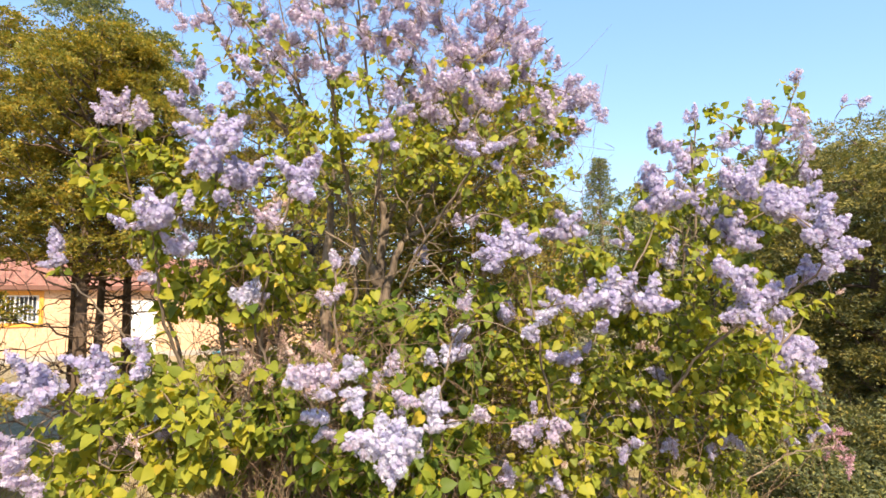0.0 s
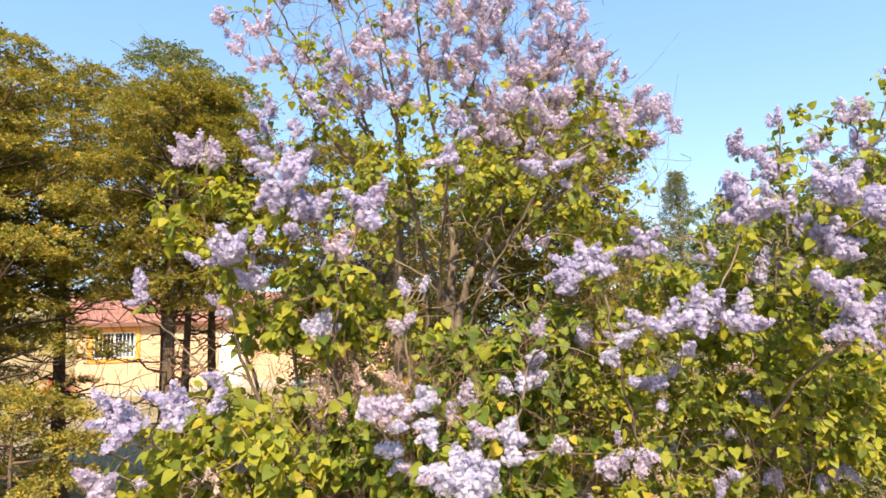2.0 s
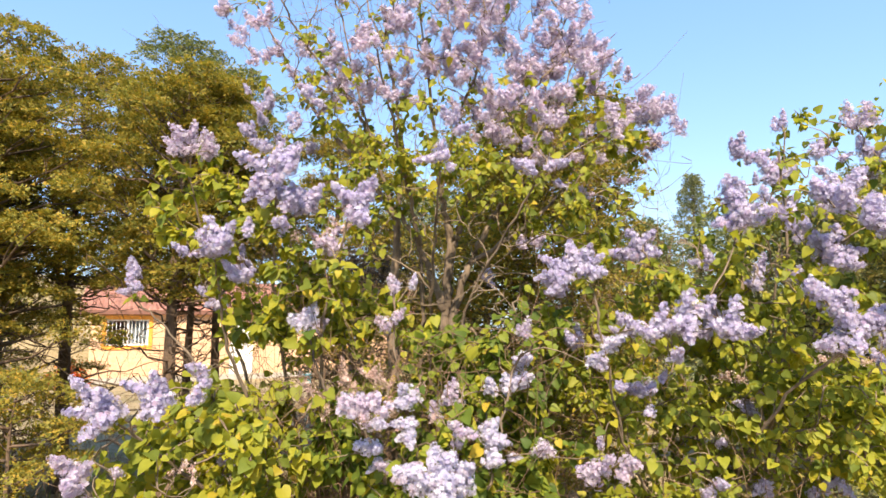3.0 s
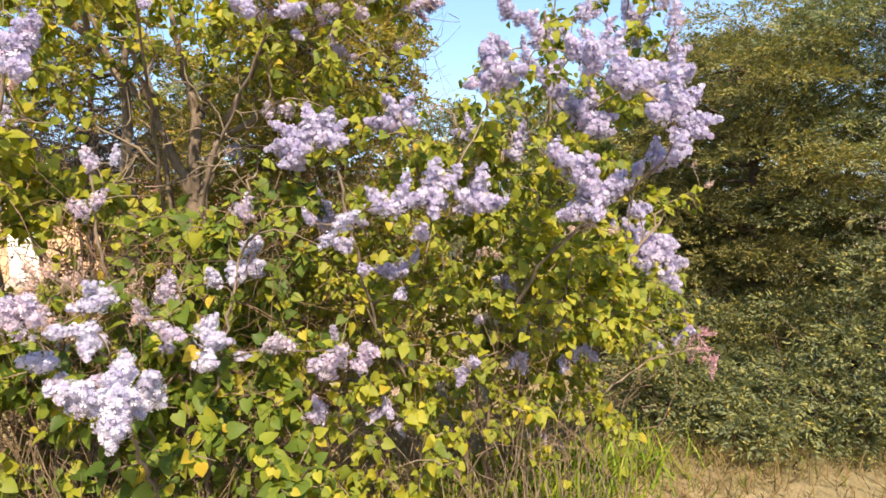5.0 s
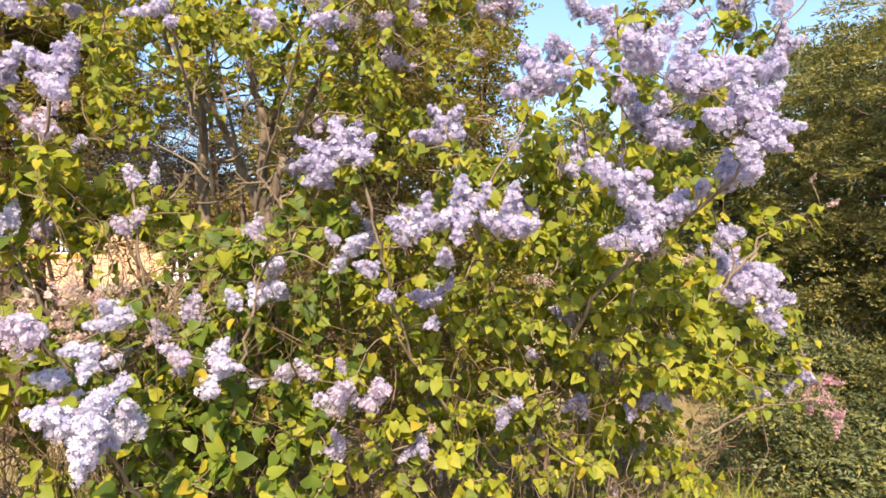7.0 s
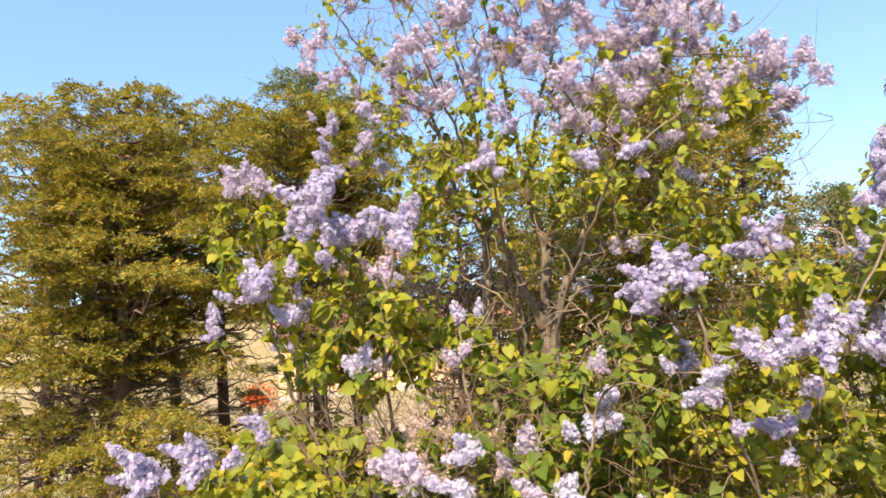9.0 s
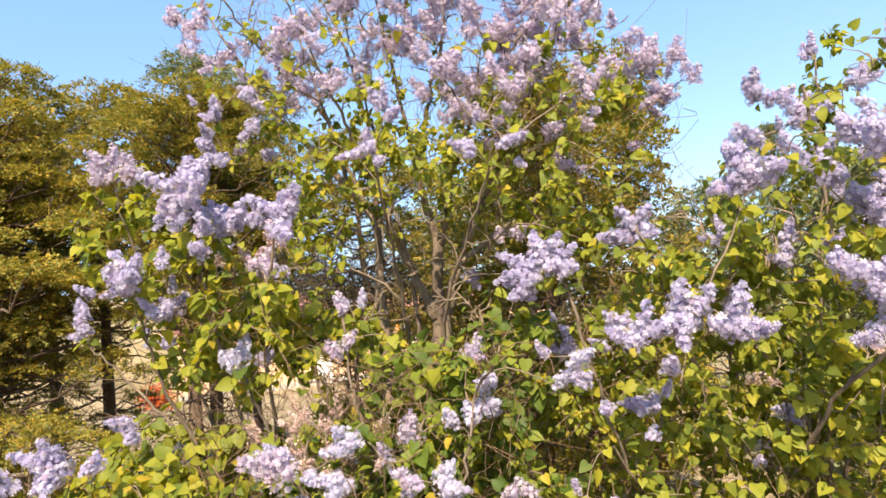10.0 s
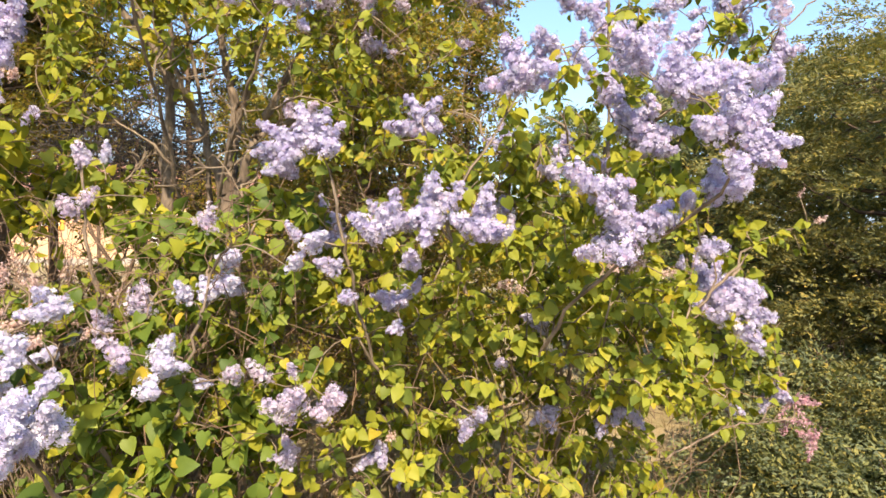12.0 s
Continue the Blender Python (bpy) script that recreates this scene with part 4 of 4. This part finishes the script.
def dead_shrub():
    """A dead evergreen shrub: several thin stems under a dense tangle of dark bare twigs."""
    rng = np.random.default_rng(53)
    root = tagged(new("dead_shrub"), "dead shrub with a dense dark tangle of bare twigs", "shrub")
    x, y = -1.45, 5.25
    root.location = (x, y, ground_height(x, y) - 0.03)
    for k in range(5):
        top = (rng.uniform(-0.35, 0.35), rng.uniform(-0.2, 0.2), rng.uniform(1.9, 2.4))
        p = bent((rng.normal() * 0.08, rng.normal() * 0.08, 0), top, rng, 12, (0, 0, 0.9), 0.012)
        v, f = tubes([(p, np.linspace(0.026, 0.008, 12))], 6)
        part("stem", mesh_from("stem", v, f), CONIFER_BARK, root, smooth=True)
    twigs = []
    for k in range(900):
        a = rng.normal(size=3) * (0.30, 0.20, 0.17) + (0, 0, 2.22)
        b = a + rng.normal(size=3) * (0.22, 0.16, 0.14)
        twigs.append((bent(a, b, rng, 6, rng.normal(size=3) * 0.6, 0.03), np.linspace(rng.uniform(0.002, 0.0045), 0.0012, 6)))
    v, f = tubes(twigs, 3)
    part("twig_mass", mesh_from("twig_mass", v, f), DEAD_WOOD, root, "matted dark dead twigs", smooth=True)["kind"] = "stuff"


dead_shrub()

conifer("conifer_tree", "slim conifer behind the lilacs with a thin leader", (0.62, 6.75), 4.2, 0.45, 0.1, 51, NEEDLE_BROWN, 65, 40, 0.16, 0.06, 0.6, (0.22, 0), 0.7)
conifer("conifer_tree", "bushy bronzed conifer behind the lilacs", (0.02, 6.10), 3.75, 1.12, 0.1, 52, NEEDLE_BROWN, 95, 80, 0.155, 0.07, 0.45)
DARK = "dense dark green conifer in a screen"
for k, (b, h, r, n) in enumerate([((4.15, 6.40), 3.4, 1.35, 84), ((5.30, 5.30), 3.6, 1.7, 92), ((6.90, 6.00), 4.1, 1.7, 44), ((5.5, 7.4), 4.0, 1.5, 44), ((6.6, 4.0), 3.8, 1.6, 60)]):
    conifer("conifer_tree", DARK, b, h, r, 0.02, 70 + k, NEEDLE_OLIVE if k == 0 else NEEDLE_GREEN, 84, int(n * 1.5), 0.15, 0.10, 0.28, (0, 0), 1.22, 13, 0.65, FINE_SPRAYS)
for k, (b, h, r) in enumerate([((4.1, 5.15), 0.95, 0.85), ((3.45, 5.95), 0.9, 0.7), ((5.1, 4.3), 0.9, 0.8), ((3.5, 4.95), 0.55, 0.7), ((2.9, 5.5), 0.6, 0.65), ((4.5, 4.3), 0.55, 0.7)]):
    conifer("conifer_bush", "low dark conifer growth at the foot of the screen", b, h, r, 0.05, 76 + k, NEEDLE_GREEN, 26, 50, 0.16, 0.03, 0.3, (0, 0), 0.85, 13, 0.8, FINE_SPRAYS)
for k, (b, h, r) in enumerate([((3.1, 7.7), 3.1, 1.15), ((4.6, 9.0), 3.7, 1.4), ((2.2, 13.5), 3.9, 1.2), ((4.0, 13.0), 4.1, 1.5), ((5.8, 12.0), 4.2, 1.6), ((5.9, 9.4), 3.6, 1.5), ((-0.6, 9.0), 3.9, 1.2), ((-1.7, 9.6), 3.9, 1.4)]):
    conifer("conifer_tree", "dark conifer some way behind the lilacs", b, h, r, 0.03, 90 + k, NEEDLE_GREEN, 75, 36, 0.23, 0.08, 0.5)
for k, (b, h, r) in enumerate([((5.65, 24.0), 7.4, 2.5), ((4.2, 25.0), 5.9, 1.4), ((7.4, 25.0), 5.6, 1.5), ((2.6, 26.0), 5.2, 1.5), ((9.4, 26.0), 5.8, 1.6)]):
    conifer("fir_tree", "distant pointed fir against the sky", b, h, r, 0.05, 80 + k, NEEDLE_GREEN, 300, 13, 0.22, 0.12, 1.0, (0, 0), 0.28)

# ---- house ----
PLASTER = plain("cream_plaster", (0.60, 0.38, 0.24), 0.9, scale=1.2, wear=0.10)
ORANGE_PAINT = plain("orange_paint", (0.72, 0.31, 0.05), 0.6)
WHITE_PAINT = plain("white_paint", (0.80, 0.80, 0.78), 0.5)
ROOF_RED = plain("red_roof_tile", (0.50, 0.25, 0.19), 0.7, scale=2.0, wear=0.25)
CLOTH = plain("pale_cloth", (0.34, 0.38, 0.43), 0.9)
STEEL = plain("dark_steel", (0.06, 0.06, 0.07), 0.5, 0.6)
GLASS, gn, gl, gb = material("window_glass")
gb.inputs["Base Color"].default_value = (0.80, 0.86, 0.90, 1)
gb.inputs["Transmission Weight"].default_value = 1.0
gb.inputs["Roughness"].default_value = 0.08
gb.inputs["IOR"].default_value = 1.5
EMPTY_ROOM = plain("dim_interior", (0.16, 0.14, 0.12), 0.9)


def pierced(bm, low, high, y0, y1, holes):
    """A slab from low to high (x, z) between two depths, with openings through it."""
    xs = sorted({low[0], high[0], *(v for h in holes for v in h[:2])})
    zs = sorted({low[1], high[1], *(v for h in holes for v in h[2:])})
    solid = {(i, j) for i in range(len(xs) - 1) for j in range(len(zs) - 1)
             if not any(a <= xs[i] < b and c <= zs[j] < d for a, b, c, d in holes)}
    grid = {}

    def at(i, j, y):
        if (i, j, y) not in grid:
            grid[i, j, y] = bm.verts.new((xs[i], y, zs[j]))
        return grid[i, j, y]

    for i, j in solid:
        bm.faces.new([at(i, j, y0), at(i + 1, j, y0), at(i + 1, j + 1, y0), at(i, j + 1, y0)])
        bm.faces.new([at(i, j + 1, y1), at(i + 1, j + 1, y1), at(i + 1, j, y1), at(i, j, y1)])
        for (di, dj), p, q in (((0, -1), (i, j), (i + 1, j)), ((0, 1), (i + 1, j + 1), (i, j + 1)), ((-1, 0), (i, j + 1), (i, j)), ((1, 0), (i + 1, j), (i + 1, j + 1))):
            if (i + di, j + dj) not in solid:
                bm.faces.new([at(*q, y0), at(*p, y0), at(*p, y1), at(*q, y1)])


def house():
    root = tagged(new("house"), "cream plastered bungalow with a red tiled roof", "house")
    root.matrix_world = pose(-15.05, 21.5, GROUND, 0, 0, 35)
    x0, x1, top, deep = -1.3, 14.5, 2.72, 7.0
    holes = [(-0.78, 0.62, 1.34, 2.30), (3.55, 4.45, 0.12, 2.15), (7.4, 9.0, 1.2, 2.2)]
    bm = bmesh.new()
    pierced(bm, (x0, -0.3), (x1, top), 0.0, 0.25, holes)
    part("wall", bm, PLASTER, root, "cream plaster front wall")
    for name, lo, hi in (("wall", (x0, 0.253, -0.3), (x0 + 0.25, deep, top)), ("wall", (x1 - 0.25, 0.253, -0.3), (x1, deep, top)), ("wall", (x0 + 0.253, deep - 0.25, -0.3), (x1 - 0.253, deep, top))):
        bm = bmesh.new()
        box(bm, lo, hi)
        part(name, bm, PLASTER, root)
    bm = bmesh.new()
    box(bm, (x0 - 0.02, -0.05, -0.35), (x1 + 0.02, -0.003, 0.18), 0.01)
    part("plinth", bm, plain("grey_render", (0.35, 0.32, 0.28), 0.9), root)
    bm = bmesh.new()
    box(bm, (x0 + 0.3, 2.2, 0), (x1 - 0.3, 2.25, top - 0.05))
    part("inner_wall", bm, EMPTY_ROOM, root)
    # two roof slopes with rows of ribbed tiles
    ridge, over, rise = deep / 2, 0.24, 1.3
    for side in (0, 1):
        bm = bmesh.new()
        slope = []
        n = int((x1 - x0 + 0.8) / 0.11)
        rows = 12
        for j in range(rows + 1):
            t = j / rows
            y, z = -over + (ridge + over) * t, top - 0.10 + (rise + 0.10) * t
            slope.append([bm.verts.new((x0 - 0.4 + i * 0.11, y if not side else deep - y, z + 0.035 * abs(math.sin(i * math.pi / 2)) + 0.02 * (j % 2))) for i in range(n)])
        for a, b in zip(slope, slope[1:]):
            for i in range(n - 1):
                bm.faces.new((a[i], a[i + 1], b[i + 1], b[i]))
        bmesh.ops.solidify(bm, geom=list(bm.faces), thickness=0.05)
        part("roof", bm, ROOF_RED, root, "weathered red tile roof slope")
    bm = bmesh.new()
    box(bm, (x0 - 0.42, -over - 0.06, top - 0.24), (x1 + 0.42, -over - 0.01, top - 0.08), 0.008)
    part("fascia", bm, plain("brown_fascia", (0.16, 0.07, 0.05), 0.7), root)
    bm = bmesh.new()
    box(bm, (x0, -over, top - 0.2), (x1, -0.003, top - 0.16))
    part("soffit", bm, PLASTER, root)
    for a, b, lo, hi in (holes[0], holes[2]):
        w = new("window")
        w.parent = root
        bm = bmesh.new()
        pierced(bm, (a - 0.14, lo - 0.14), (b + 0.14, hi + 0.14), -0.04, -0.003, [(a, b, lo, hi)])
        part("window_surround", bm, ORANGE_PAINT, w, "painted orange surround")
        bm = bmesh.new()
        mid = (a + b) / 2
        pierced(bm, (a, lo), (b, hi), 0.06, 0.11, [(a + 0.05, mid - 0.04, lo + 0.06, hi - 0.05), (mid + 0.04, b - 0.05, lo + 0.06, hi - 0.05)])
        part("window_frame", bm, WHITE_PAINT, w)
        for p0, p1 in ((a + 0.05, mid - 0.04), (mid + 0.04, b - 0.05)):
            bm = bmesh.new()
            box(bm, (p0, 0.08, lo + 0.06), (p1, 0.088, hi - 0.05))
            part("pane", bm, GLASS, w).visible_shadow = False
        bm = bmesh.new()
        n = 40
        wave = [(mid + 0.06 + k * (b - mid - 0.10) / n, 0.16 + 0.018 * math.sin(k * 1.1)) for k in range(n + 1)]
        low, high = ([bm.verts.new((x, y, z)) for x, y in wave] for z in (lo + 0.03, hi - 0.03))
        for k in range(n):
            bm.faces.new((low[k], low[k + 1], high[k + 1], high[k]))
        bmesh.ops.solidify(bm, geom=list(bm.faces), thickness=0.004)
        part("curtain", bm, CLOTH, w, "pale curtain drawn over half the window")
        for i in range(11):
            bm = bmesh.new()
            x = a + 0.06 + i * (b - a - 0.12) / 10
            box(bm, (x - 0.008, 0.012, lo + 0.004), (x + 0.008, 0.028, hi - 0.004))
            part("grille_rod", bm, WHITE_PAINT, w)
    a, b, lo, hi = holes[1]
    d = new("door")
    d.parent = root
    bm = bmesh.new()
    box(bm, (a + 0.004, 0.05, lo + 0.004), (b - 0.004, 0.10, hi - 0.004), 0.01)
    part("door_leaf", bm, WHITE_PAINT, d, "white panelled door leaf")
    for z0, z1 in ((0.3, 1.0), (1.15, 1.95)):
        bm = bmesh.new()
        box(bm, (a + 0.15, 0.035, z0), (b - 0.15, 0.048, z1), 0.006)
        part("door_panel", bm, WHITE_PAINT, d)
    bm = bmesh.new()
    box(bm, (a + 0.06, -0.02, 1.02), (a + 0.16, 0.05, 1.06), 0.008)
    part("handle", bm, STEEL, d)
    return root


house()


def drum():
    """A ribbed plastic drum with a lid."""
    root = tagged(new("plastic_drum"), "small teal plastic drum on the turf by the house", "drum")
    x, y = -7.9, 21.0
    root.location = (x, y, ground_height(x, y))
    root.scale = (0.75, 0.75, 0.75)
    bm = bmesh.new()
    prof = [(0, 0), (0.17, 0), (0.19, 0.03), (0.19, 0.14), (0.20, 0.16), (0.19, 0.18), (0.19, 0.34), (0.20, 0.36), (0.19, 0.38), (0.185, 0.50), (0, 0.50)]
    vs = [bm.verts.new((r, 0, z)) for r, z in prof]
    es = [bm.edges.new(e) for e in zip(vs, vs[1:])]
    bmesh.ops.spin(bm, geom=vs + es, cent=(0, 0, 0), axis=(0, 0, 1), angle=2 * math.pi, steps=20)
    bmesh.ops.remove_doubles(bm, verts=bm.verts, dist=1e-4)
    part("drum_body", bm, plain("teal_plastic", (0.02, 0.26, 0.32), 0.4), root)
    bm = bmesh.new()
    bmesh.ops.create_cone(bm, cap_ends=True, segments=20, radius1=0.2, radius2=0.18, depth=0.04, matrix=Matrix.Translation((0, 0, 0.522)))
    part("lid", bm, plain("teal_lid", (0.015, 0.20, 0.26), 0.4), root)


drum()


def red_shrub():
    """A small twiggy shrub with orange-red young leaves."""
    rng = np.random.default_rng(5)
    root = tagged(new("red_shrub"), "small shrub with orange-red young leaves on the lawn", "shrub")
    x, y = -12.95, 16.1
    root.location = (x, y, ground_height(x, y))
    root.scale = (0.75, 0.75, 0.8)
    tips = rng.normal(size=(60, 3)) * (0.28, 0.28, 0.2) + (0, 0, 0.75)
    v, f = tubes([(bent((0, 0, -0.02), t, rng, 6, (0, 0, 1), 0.03), np.linspace(0.012, 0.003, 6)) for t in tips], 5)
    part("twig_mass", mesh_from("twig_mass", v, f), TWIG, root)["kind"] = "stuff"
    at = np.repeat(tips, 22, axis=0) + rng.normal(size=(1320, 3)) * 0.11
    v, f = scatter(LEAF_V, LEAF_F, frames(rng.normal(size=at.shape), rng.normal(size=at.shape)), rng.uniform(0.05, 0.09, len(at)), at)
    part("foliage", mesh_from("foliage", v, f), leafy("red_leaf", [(0.0, (0.42, 0.06, 0.02)), (0.6, (0.62, 0.12, 0.03)), (1.0, (0.6, 0.22, 0.05))], 0.5, 0.3, (1, 0.6, 0.4)), root)["kind"] = "stuff"


red_shrub()


# ---- grass ----
def grass(name, label, mat, patches, tall, seed):
    rng = np.random.default_rng(seed)
    blade = np.array([(-0.5, 0, 0), (0.5, 0, 0), (-0.32, 0.55, 0.06), (0.32, 0.55, 0.06), (0, 1.0, 0.30)])
    blade[:, 0] *= 0.05
    faces = np.array([(0, 1, 3), (0, 3, 2), (2, 3, 4)])
    at, size = [], []
    for cx, cy, rx, ry, n, h in patches:
        q = rng.normal(size=(n, 2)) * (rx / 2, ry / 2) + (cx, cy)
        at += [(x, y, ground_height(x, y) - 0.01) for x, y in q]
        size += list(h * tall * rng.uniform(0.35, 1.1, n))
    at = np.array(at)
    way = rng.normal(size=at.shape) * (0.6, 0.6, 0) + (0, 0, 1)
    v, f = scatter(blade, faces, frames(way, rng.normal(size=at.shape)), np.array(size), at)
    tagged(part(name, mesh_from(name, v, f), mat), label, "grass", kind="stuff")


grass("dry_grass", "dry straw-coloured grass under the shrubs", GRASS_DRY,
      [(1.6, 4.6, 2.4, 1.2, 3500, 0.8), (3.2, 4.9, 2.0, 1.6, 3600, 0.9), (-0.5, 4.2, 2.5, 1.4, 4000, 0.9), (-4, 6, 5, 4, 6000, 0.8), (-8, 12, 9, 9, 6000, 1.0)], 0.21, 91)
grass("green_grass", "fresh green grass tufts at the shrub's foot", GRASS_GREEN,
      [(1.45, 4.35, 0.5, 0.35, 900, 1.3), (1.9, 4.6, 0.5, 0.3, 300, 1.1), (0.9, 4.3, 1.2, 0.5, 900, 0.9), (2.9, 4.9, 1.2, 0.8, 250, 0.8), (-4.5, 6, 4, 3, 1500, 0.7)], 0.28, 92)
